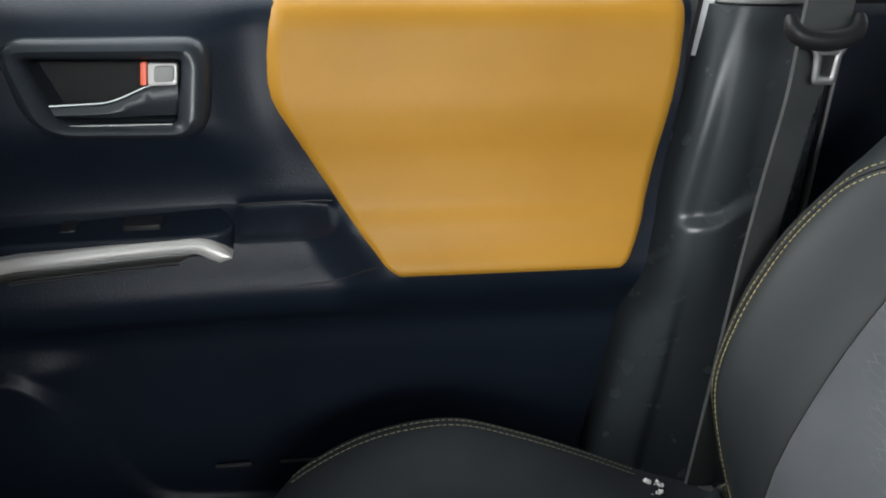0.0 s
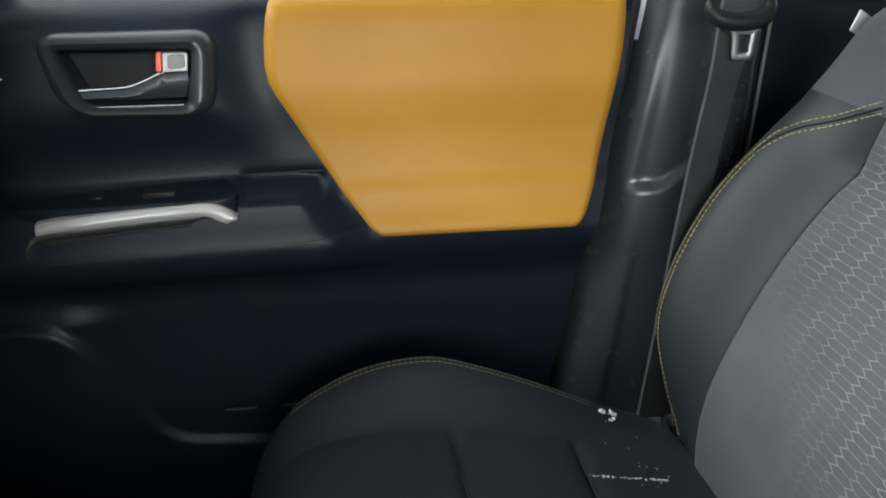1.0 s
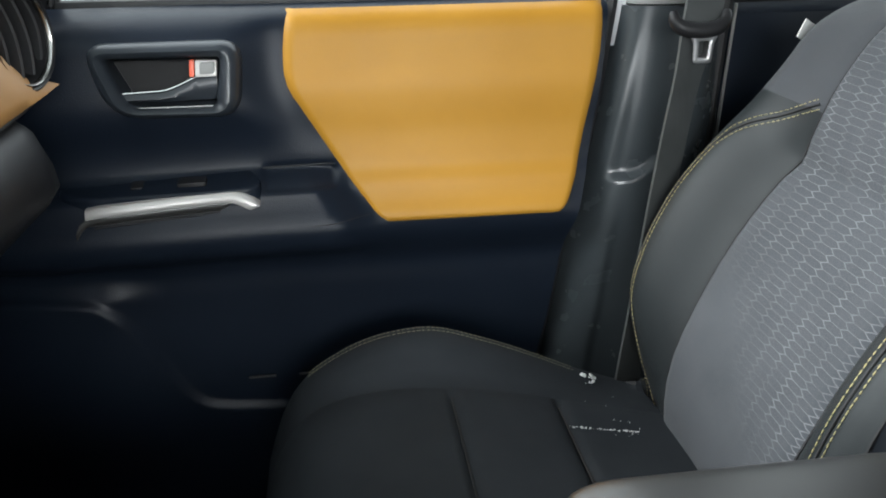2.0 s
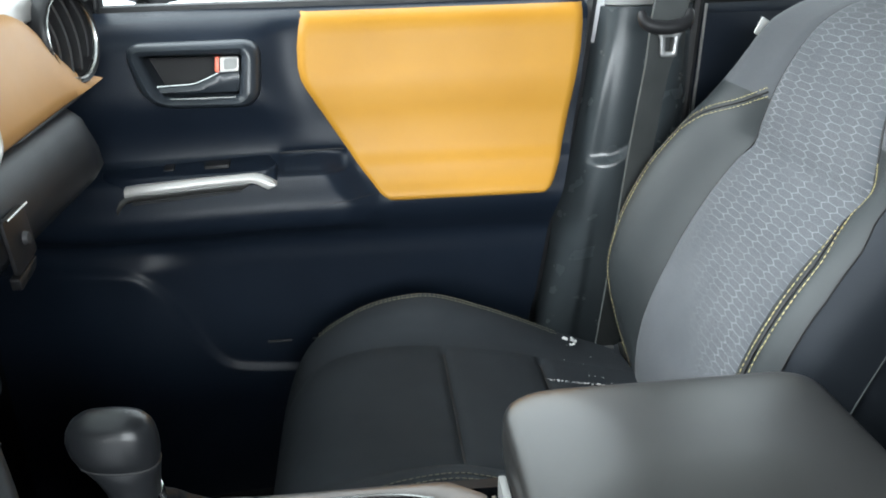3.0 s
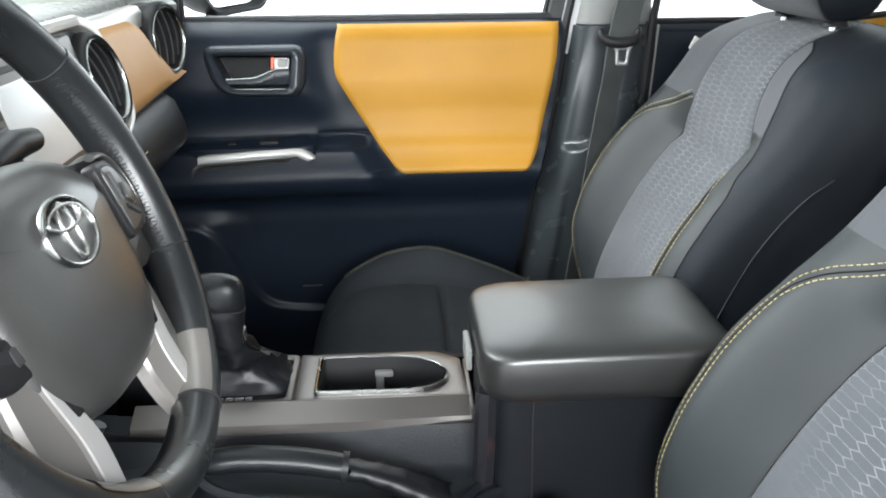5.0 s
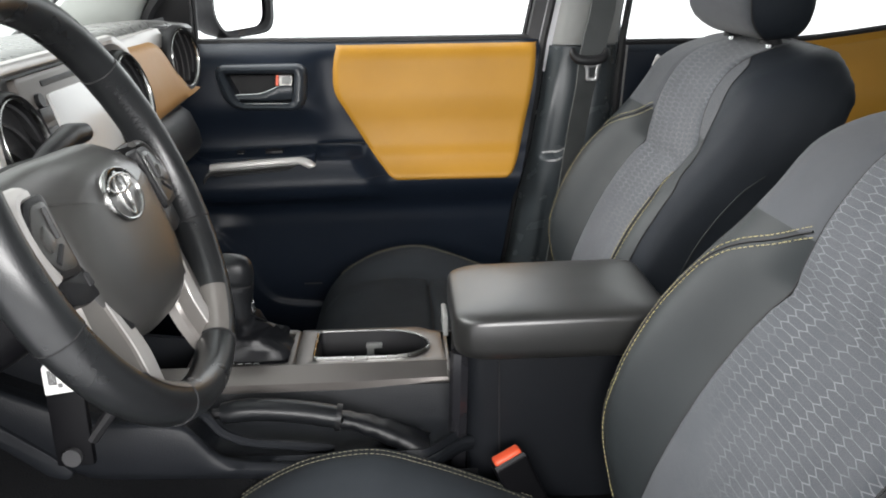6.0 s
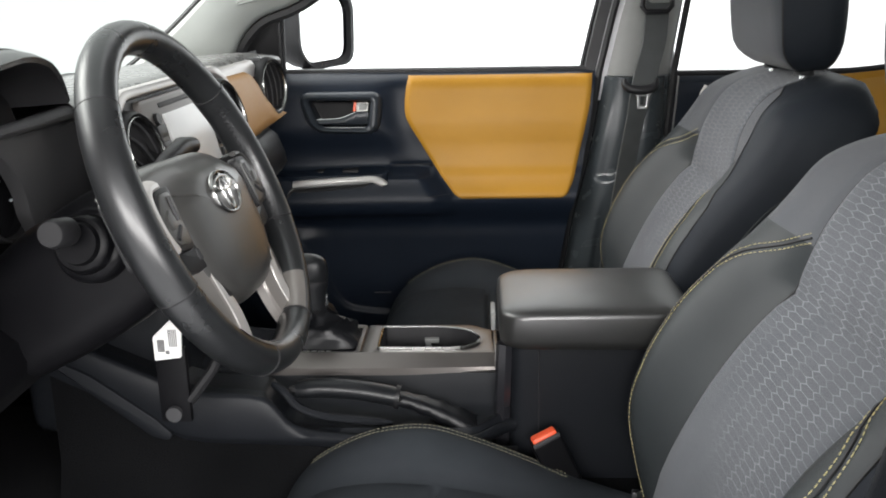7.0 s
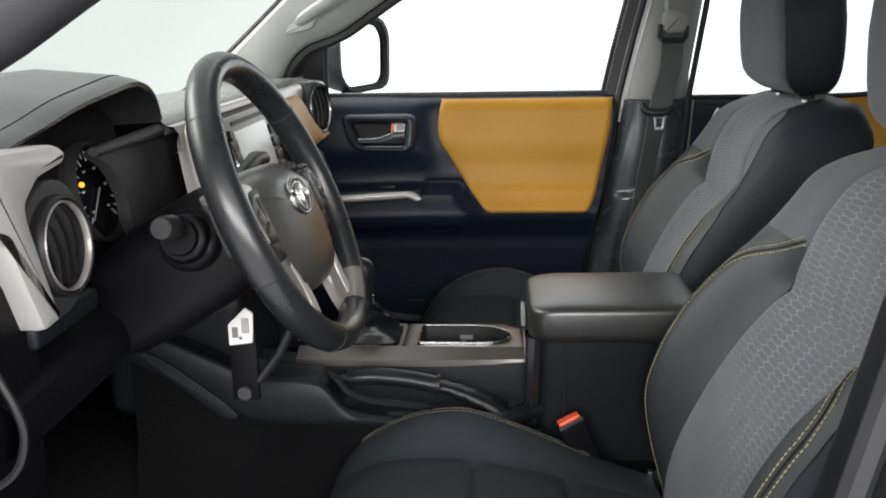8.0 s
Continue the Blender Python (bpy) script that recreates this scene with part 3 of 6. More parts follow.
for k in range(21):
    a = k / 20
    x = -0.345 + 0.104 * a
    z = 1.1545 + 0.0025 * a + 0.016 * ease(0.38, 0.95, a)
    foot = 1.1440 - z + 0.004 * (1 - a)
    lev.append([(x, door_y(x, z) + 0.004 - o, z + dz) for o, dz in ((0.0, 0.004), (0.007, 0.0035), (0.010, 0.0), (0.011, 0.45 * foot), (0.007, 0.9 * foot), (-0.004, foot))])
part("lever", grid(lev, True, cap=True), M_BEZEL, front_door, "black pull lever inside the surround")
part("lever_edge", tube([(r[1][0], r[1][1] - 0.001, r[1][2] + 0.0008) for r in lev[:17]], 0.0010, 6), M_CHROME, front_door, "bright lever edge")
part("lock_block", prism(rounded([(-0.2635, 1.1925), (-0.2395, 1.1915), (-0.2405, 1.1735), (-0.2645, 1.1735)], 0.003, 3), on_door(0.004), 0.014, 0.002), M_SILVER, front_door, "satin silver lock frame")
part("lock_knob", prism(rounded([(-0.258, 1.190), (-0.2415, 1.190), (-0.2425, 1.177), (-0.259, 1.177)], 0.003, 3), on_door(-0.009), 0.005, 0.0015), M_BTRIM, front_door, "satin grey door lock knob")
part("lock_mark", prism(rounded([(-0.2695, 1.193), (-0.2645, 1.193), (-0.2655, 1.174), (-0.271, 1.174)], 0.0015, 2), on_door(-0.002), 0.006, 0.001), M_RED, front_door, "red unlocked mark")
part("bezel_lip", tube([(a, door_y(a, b) - 0.010, b) for a, b in [(-0.335, 1.1432), (-0.30, 1.1425), (-0.247, 1.1415)]], 0.0010, 6), M_EMBLEM, front_door, "bright lower lip of the handle cup")

# pull handle on the arm rest
PULL_TOP = [(-0.408, 1.018), (-0.404, 1.030), (-0.396, 1.0365), (-0.38, 1.039), (-0.30, 1.0432), (-0.24, 1.0458), (-0.230, 1.0455), (-0.220, 1.0425), (-0.210, 1.0365), (-0.203, 1.0295)]
PULL_LOW = [(-0.408, 1.010), (-0.404, 1.018), (-0.396, 1.0245), (-0.38, 1.0265), (-0.30, 1.0300), (-0.24, 1.0322), (-0.232, 1.0312), (-0.222, 1.0262), (-0.214, 1.0232), (-0.203, 1.0275)]


def pull_face(x, z):
    return 0.662 - 0.012 * ease(-0.25, -0.40, x) + 0.30 * (z - 1.02)


rows, under = [], []
for x in [-0.408, -0.406, -0.404, -0.400, -0.396, -0.390] + list(np.linspace(-0.38, -0.24, 15)) + [-0.235, -0.231, -0.227, -0.222, -0.218, -0.214, -0.210, -0.2065, -0.203]:
    x = float(x)
    t, b = lerp(PULL_TOP, x), lerp(PULL_LOW, x)
    rows.append([(x, pull_face(x, t + (b - t) * k) + d, t + (b - t) * k) for k, d in ((0.0, 0.03), (0.0, 0.004), (0.05, 0.001), (0.15, 0.0), (0.5, -0.001), (0.85, 0.0), (0.95, 0.001), (1.0, 0.004), (1.0, 0.03))])
    if x < -0.232:
        w = 0.0100 * ease(-0.232, -0.246, x)
        under.append([(x, pull_face(x, b) + d, b - w * k + 0.0015) for k, d in ((0, 0.003), (0.2, 0.0018), (0.75, 0.0025), (1.0, 0.006), (1.0, 0.03))])
part("pull_handle", grid(rows[4:], flip=True), M_SILVER, front_door, "satin silver pull handle trim", sharp=60)
part("pull_lip", grid(under, flip=True), M_PAD, front_door, "grey underside of the pull handle", sharp=60)
part("pull_gap", tube([(r[3][0], r[3][1] + 0.002, r[3][2] - 0.0022) for r in under[5:-2]], 0.0016, 6), M_RUBBER, front_door, "dark slot under the pull handle")
part("pull_edge", tube([(r[3][0], r[3][1] + 0.001, r[3][2] - 0.0042) for r in under[5:-4]], 0.0008, 5), M_GREYPL, front_door)
pod_plan = rounded([(-0.43, 0.722), (-0.43, 0.674), (-0.40, 0.6655), (-0.24, 0.6705), (-0.215, 0.6735), (-0.2040, 0.6785), (-0.2010, 0.690), (-0.2185, 0.724)], [0.002, 0.02, 0.02, 0.01, 0.004, 0.004, 0.006, 0.002], 4)
part("switch_pod", prism(pod_plan, lambda a, b, c: (a, b, 1.028 + c * (0.0185 + 0.25 * (b - 0.668))), 1.0, 0.0035, 3), M_DOOR, front_door, "black window switch pod on the arm rest")
for x0, x1, h in ((-0.297, -0.264, 0.0045), (-0.350, -0.336, 0.002)):
    sw = rounded([(x0, 0.682), (x1, 0.683), (x1, 0.700), (x0, 0.699)], 0.003, 3)
    part("window_switch", prism(sw, lambda a, b, c, h=h: (a, b, 1.049 + 0.25 * (b - 0.678) + c * h * (1 - 18 * (b - 0.682))), 1.0, 0.001), M_BLACK, front_door, "small black window switch")
part("tray_seam", tube([(x, door_y(x, 1.0592) - 0.0008, 1.0590 + 0.001 * ease(-0.2, -0.12, x)) for x in np.linspace(-0.2, -0.114, 8)], 0.0010, 5), M_RUBBER, front_door, "dark seam over the tray")
part("arm_rest_seam", tube([(x, door_y(x, 1.001) - 0.0004, 1.001 - 0.006 * ease(-0.08, -0.19, x)) for x in np.linspace(-0.19, -0.075, 10)], 0.0008, 5), M_RUBBER, front_door, "fine seam under the arm rest")
for x0 in (-0.243, -0.178):
    part("bin_mark", box(x0, x0 + 0.035, 0.7105, 0.7145, 0.776, 0.7785, 0.0005), M_GREYPL, front_door, "thin moulded edge in the door bin")

# window frame strip of the door and its glass
fr = bmesh.new()
grid([[(lerp(XL, z) - 0.028, 0.80, z), (lerp(XL, z) - 0.026, 0.785, z), (lerp(XL, z) - 0.002, 0.78, z), (lerp(XL, z) + 0.002, 0.80, z)] for z in np.linspace(1.24, 1.69, 14)], True, bm=fr, cap=True)
part("window_frame", fr, M_RUBBER, front_door, "black window frame")
part("window_channel", tube([(lerp(XL, z) - 0.031, 0.806, z) for z in np.linspace(1.24, 1.69, 10)], 0.005, 6), M_RUBBER, front_door)
gl = grid([[(-0.62, 0.812, 1.235), (0.24, 0.812, 1.235)], [(-0.12, 0.775, 1.69), (0.345, 0.775, 1.69)]])
part("window_pane", gl, M_GLASS, front_door, "clear side window glass").visible_shadow = False
sail = rounded([(-0.60, 1.243), (-0.428, 1.243), (-0.424, 1.415), (-0.45, 1.40), (-0.52, 1.345), (-0.575, 1.29)], [0.004, 0.004, 0.004, 0.02, 0.03, 0.03], 4)
part("sail_cover", prism(sail, lambda a, b, c: (a, 0.80 - c, b), 0.022, 0.006), M_BLACK, front_door, "black plastic cover at the mirror foot")
part("sail_edge", tube([(-0.4265, 0.79, 1.245), (-0.4245, 0.788, 1.33), (-0.421, 0.786, 1.43)], 0.0045, 6), M_RUBBER, front_door)

# outside mirror
mirror_thing = thing("wing_mirror", (-0.39, 0.95, 1.27), "black wing mirror outside the passenger window", "mirror")
mo = rounded([(-0.072, -0.075), (0.058, -0.082), (0.085, -0.045), (0.080, 0.055), (0.05, 0.080), (-0.06, 0.085), (-0.082, 0.05)], [0.034, 0.045, 0.04, 0.042, 0.045, 0.034, 0.03], 6)
MF = look((-0.385, 0.985, 1.328), (0.425, 0.40, 1.37)).to_3x3()


def on_mirror(a, b, c):
    return Vector((-0.385, 0.985, 1.328)) + MF @ Vector((a * 0.99 - 0.005, b * 0.97, -c))


rows = [[on_mirror(a * s - 0.020 * min(1.0, (s - 0.5) / 0.5) * (1 if d < 0.013 else 0.55), b * s, d) for a, b in mo] for s, d in ((0.55, -0.12), (0.86, -0.105), (1.06, -0.06), (1.15, -0.015), (1.15, 0.008), (1.06, 0.014), (0.91, 0.004))]
back = bmesh.new()
back.faces.new([back.verts.new(p) for p in rows[0]])
part("housing", grid(rows, True, bm=back), M_SHROUD, mirror_thing, "black plastic mirror shell")
part("mirror_glass", prism([(a * 0.90, b * 0.925) for a, b in mo], on_mirror, 0.009), M_MIRROR, mirror_thing, "reflecting mirror glass")
part("mirror_arm", tube([(-0.43, 0.862, 1.215), (-0.425, 0.90, 1.217), (-0.41, 0.97, 1.235)], 0.016, 8, flat=0.7), M_BLACK, mirror_thing)

# ---- passenger B-pillar ----
bp = thing("pillar_middle", (0.28, 0.74, 0.5), "middle pillar with glossy black lower and grey upper trim", "pillar", kind="structure")


def pillar_face(a):
    """Depth of the pillar's rounded face across its width, 0 to 1."""
    t = abs(2 * a - 1)
    return 0.792 - 0.082 * math.sqrt(max(0.0, 1 - t ** (4.2 if a < 0.5 else 3.0)))


def pillar_rows(z0, z1, n, upper):
    rows = []
    for z in np.linspace(z0, z1, n):
        l, r = lerp(XL, z) + 0.004, lerp(XR, z)
        row = []
        for a in [0, 0.002, 0.006, 0.012] + list(np.linspace(0.02, 0.70, 52)) + list(np.linspace(0.73, 0.97, 14)) + [0.985, 0.995, 1.0]:
            a = float(a)
            yy = pillar_face(a)
            if not upper:
                # face set back above a small ledge, then rolling out to the sill
                w = ease(0.07, 0.24, a) * ease(0.70, 0.46, a)
                ledge = 1.020 + 0.022 * ease(0.30, 0.55, a)
                yy += 0.009 * w * ease(ledge - 0.001, ledge + 0.012, z) * ease(1.25, 1.10, z)
                yy += 0.005 * ease(0.24, 0.32, a) * ease(0.60, 0.34, a) * ease(1.0, 0.9, z)
                yy -= 0.045 * ease(0.75, 0.50, z)
                yy += 0.012 * ease(1.1, 1.235, z)
            else:
                yy += 0.02 + 0.012 * ease(1.24, 1.7, z)
            row.append((l + (r - l) * a, yy, z))
        rows.append(row)
    return rows


part("lower_trim", grid(pillar_rows(0.505, 1.234, 150, False)), M_PILLAR, bp, "glossy black plastic lower trim", sharp=60)
part("upper_trim", grid(pillar_rows(1.236, 1.69, 14, True)), M_BTRIM, bp, "light grey plastic upper trim", sharp=60)
part("door_seal", tube([(lerp(XL, z) + 0.001, 0.757 - 0.045 * ease(0.75, 0.5, z), z) for z in np.linspace(0.51, 1.69, 30)], 0.0075, 6), M_RUBBER, bp, "black rubber door seal")
part("rear_seal", tube([(lerp(XR, z) + 0.004, 0.775, z) for z in np.linspace(0.51, 1.69, 30)], 0.007, 6), M_RUBBER, bp, "black rubber door seal")
flange = [[(lerp(XL, z) - 0.004, 0.776, z), (lerp(XL, z) + 0.002, 0.760, z), (lerp(XL, z) + 0.010, 0.752, z), (lerp(XL, z) + 0.018, 0.7505, z), (lerp(XL, z) + 0.022, 0.757, z)] for z in np.linspace(1.185, 1.69, 20)]
part("body_flange", grid(flange), M_FLANGE, bp, "silver painted body edge beside the trim")
# highlight along the door gap, drawn as a paler grey strip
part("rear_gap_highlight", tube([(lerp(XR, z) + 0.014, 0.769, z) for z in np.linspace(0.51, 1.23, 20)], 0.0022, 6), M_BTRIM, bp, "thin grey strip painted in for the highlight at the rear door gap")
part("outer_panel", box(0.25, 0.40, 0.805, 0.865, 0.505, 1.69, 0.01), M_BODY, bp)

# ---- rear door beyond it ----
rear_door = thing("door_2", (0.9, 0.8, 0.51), "closed rear door with black panel and orange insert", "door", kind="structure")
rows = [[(x, 0.80 - 0.03 * ease(1.22, 1.10, z) - 0.01 * ease(1.0, 0.9, z) + 0.02 * ease(1.222, 1.23, z), z + (0.028 * ease(0.72, 1.05, x) * ease(1.0, 1.23, z))) for x in np.linspace(0.39, 1.44, 40)] for z in np.linspace(0.51, 1.232, 40)]
part("door_panel", grid(rows), M_DOOR, rear_door, "black moulded plastic rear door panel")
rows = []
for z in np.linspace(1.0, 1.226, 20):
    l, r = 0.60 + 0.12 * ease(1.12, 1.0, z), 1.05
    rows.append([(x, 0.80 - 0.03 * ease(1.22, 1.10, z) - 0.006 + 0.014 * ease(1.218, 1.227, z), z + (0.028 * ease(0.72, 1.05, x) * ease(1.0, 1.23, z))) for x in np.linspace(l, r, 24)])
part("door_insert", grid(rows), M_ORANGE, rear_door, "smooth orange vinyl insert")
part("outer_skin", box(0.41, 1.45, 0.83, 0.87, 0.505, 1.235, 0.01), M_BODY, rear_door)
part("edge_strip", tube([(x, 0.803, 1.233 + 0.028 * ease(0.72, 1.05, x)) for x in np.linspace(0.40, 1.43, 24)], 0.006, 6), M_RUBBER, rear_door, "black rubber glass sealing strip")
part("window_pane", grid([[(0.41, 0.82, 1.22), (1.44, 0.82, 1.22)], [(0.47, 0.78, 1.69), (1.44, 0.78, 1.69)]]), M_TINTLIGHT, rear_door, "tinted side window glass")

# ---- driver's side of the shell ----
POST_X = [(0.5, 0.132), (0.9, 0.162), (1.105, 0.208), (1.23, 0.235), (1.447, 0.29), (1.7, 0.36)]
dp = thing("pillar_driver_middle", (0.26, -0.66, 0.5), "black middle pillar beside the driver's seat", "pillar", kind="structure")
rows = []
for z in np.linspace(0.505, 1.69, 30):
    l = lerp(POST_X, z)
    rows.append([(l + dx, y, z) for dx, y in ((0.012, -0.60), (0.0, -0.625), (-0.004, -0.66), (0.0, -0.70), (0.012, -0.735), (0.10, -0.75), (0.17, -0.74), (0.175, -0.62), (0.12, -0.595))])
part("pillar_trim", grid(rows, True, cap=True), M_DASH, dp, "black grained pillar trim")
part("door_seal", tube([(lerp(POST_X, z) - 0.006, -0.685, z) for z in np.linspace(0.51, 1.69, 24)], 0.012, 8), M_RUBBER, dp, "black rubber door seal")
part("striker", box(0.222, 0.232, -0.735, -0.715, 1.225, 1.262, 0.003), M_CHROME, dp, "bright metal door striker")
drd = thing("door_3", (0.9, -0.72, 0.51), "closed rear door behind the driver", "door", kind="structure")
part("door_panel", box(0.30, 1.45, -0.765, -0.70, 0.505, 1.235, 0.012), M_DOOR, drd)
part("window_pane", grid([[(0.36, -0.735, 1.235), (1.44, -0.735, 1.235)], [(0.42, -0.69, 1.69), (1.44, -0.69, 1.69)]]), M_TINT, drd, "dark tinted side window glass")
# ---- front seats ----
SB, RECL = Vector((0.255, 0.0, 0.74)), radians(23)
UPV, FWD = Vector((math.sin(RECL), 0, math.cos(RECL))), Vector((-math.cos(RECL), 0, math.sin(RECL)))
CREST = [(0, -0.02), (0.05, 0.022), (0.09, 0.055), (0.15, 0.094), (0.21, 0.106), (0.26, 0.106), (0.30, 0.101), (0.36, 0.083), (0.42, 0.062), (0.46, 0.053), (0.51, 0.043), (0.54, 0.022), (0.565, -0.004), (0.585, -0.028), (0.60, -0.052)]
INSERT = [(0, 0.0), (0.05, 0.03), (0.11, 0.050), (0.2, 0.055), (0.275, 0.050), (0.34, 0.037), (0.375, 0.026), (0.40, 0.032), (0.46, 0.043), (0.52, 0.035), (0.55, 0.015), (0.575, -0.014), (0.59, -0.034), (0.60, -0.052)]
WIDE = [(0, 0.90), (0.08, 0.97), (0.16, 1.0), (0.40, 1.0), (0.46, 0.985), (0.50, 0.965), (0.53, 0.935), (0.555, 0.89), (0.575, 0.83), (0.59, 0.755), (0.60, 0.66)]
SEAT_Y = 0.40


def back_point(u, s, n):
    p = SB + UPV * s + FWD * n
    return Vector((p.x, SEAT_Y + u, p.z))


def back_section(s):
    """Half of the backrest's outline at height s, from the middle of the front round to the middle of the back."""
    c, i, k = curve(CREST, s), curve(INSERT, s), curve(WIDE, s)
    q = 1 - 0.85 * ease(0.50, 0.60, s)
    narrow = 1 - 0.20 * ease(0.35, 0.50, s)
    h = c - i
    cols = [(0.0, i - 0.004), (0.03, i - 0.004), (0.06, i - 0.002), (0.09, i), (0.112, i + 0.002), (0.121, i + 0.001), (0.126, i - 0.003)]
    cols = [(u * narrow, n) for u, n in cols]
    cols += [(0.131 * narrow, i + 0.02 * h), (0.145 * narrow, i + 0.25 * h), (0.163, i + 0.62 * h), (0.180, i + 0.90 * h), (0.193, i + 0.99 * h), (0.202, c - 0.002), (0.212, c - 0.004 * q), (0.226, c - 0.014 * q), (0.238, c - 0.034 * q)]
    back = -0.105 + 0.03 * ease(0.545, 0.605, s)
    fr = c - 0.034 * q
    cols += [(0.245, fr + 0.35 * (back - fr)), (0.245, fr + 0.7 * (back - fr)), (0.236, back + 0.012 * q), (0.21, back), (0.12, back - 0.006), (0.0, back - 0.008)]
    return [(u * k, n) for u, n in cols]


S_ROWS = [0.0, 0.02, 0.04, 0.065, 0.09, 0.12, 0.15, 0.18, 0.21, 0.24, 0.27, 0.30, 0.325, 0.35, 0.365, 0.372, 0.38, 0.395, 0.41, 0.425, 0.44, 0.455, 0.47, 0.485, 0.50] + [round(0.508 + 0.004 * k, 4) for k in range(23)] + [0.598, 0.600]


def crease(s):
    """The cross seam of the backrest insert."""
    return -0.005 * math.exp(-((s - 0.372) / 0.006) ** 2)


SEAM_NEAR = [(0, 0.125), (0.30, 0.125), (0.35, 0.116), (0.39, 0.102), (0.43, 0.084), (0.47, 0.066), (0.50, 0.057), (0.525, 0.049), (0.539, 0.037), (0.548, 0.018), (0.554, 0.003), (0.60, 0.003)]
SEAM_FAR = [(0, 0.125), (0.40, 0.128), (0.46, 0.150), (0.60, 0.150)]


def flank(s, part_no, count, side=-1):
    """Points from the insert's seam outwards: part 0 up to the side seam, part 1 from there round to the back."""
    sec = back_section(s)[6:]
    acc = [0.0]
    for (u0, n0), (u1, n1) in zip(sec, sec[1:]):
        acc.append(acc[-1] + math.hypot(u1 - u0, n1 - n0))
    cut = min(acc[-1] - 0.02, max(0.003, lerp(SEAM_NEAR if side < 0 else SEAM_FAR, s)))
    lo, hi = (0.0, cut) if part_no == 0 else (cut, acc[-1])
    at = np.linspace(lo, hi, count)
    return list(zip(np.interp(at, acc, [q[0] for q in sec]), np.interp(at, acc, [q[1] for q in sec])))


def insert_sheet():
    rows, uv = [], []
    for s in S_ROWS:
        half = [(u, n + (crease(s) if k < 6 else 0)) for k, (u, n) in enumerate(back_section(s)[:7])]
        pts = [(-u, n) for u, n in half[:0:-1]] + half
        rows.append([back_point(u, s, n) for u, n in pts])
        uv.append([(u, s) for u, n in pts])
    return grid(rows, uv=uv, flip=True)


def flank_sheet(side, part_no, s0, s1, count):
    rows = []
    for s in [q for q in S_ROWS if s0 - 1e-6 <= q <= s1 + 1e-6]:
        rows.append([back_point(side * u, s, n) for u, n in flank(s, part_no, count, side)])
    return grid(rows, flip=side > 0)


FAR_TURN = [(0.199, 0.335), (0.1965, 0.355), (0.187, 0.376), (0.172, 0.394), (0.152, 0.410), (0.135, 0.422), (0.119, 0.432)]
NEAR_TURN = [(0.199, 0.300), (0.196, 0.325), (0.186, 0.350), (0.168, 0.374), (0.145, 0.392), (0.122, 0.404), (0.108, 0.410)]


def face_n(u, s):
    """Height of the backrest's face at u across and s up."""
    sec = back_section(s)[6:16]
    return float(np.interp(u, [q[0] for q in sec], [q[1] for q in sec]))


def crest_line(side, off, out):
    """A seam up the crest of a bolster that turns in over the shoulder to the insert, shifted sideways by off."""
    turn = spline([(u + (out * (1 - i / 6) if side < 0 else 0.0), s, 0) for i, (u, s) in enumerate(FAR_TURN if side > 0 else NEAR_TURN)], 6)
    flat = [Vector((turn[0].x, s, 0)) for s in np.linspace(0.03, turn[0].y - 0.004, 50)] + turn
    line = []
    for i, p in enumerate(flat):
        d = (flat[min(i + 1, len(flat) - 1)] - flat[max(i - 1, 0)]).normalized()
        u, s = p.x + off * d.y, p.y - off * d.x
        u *= curve(WIDE, s)
        line.append(back_point(side * u, s, face_n(u, s) + 0.0008))
    return line


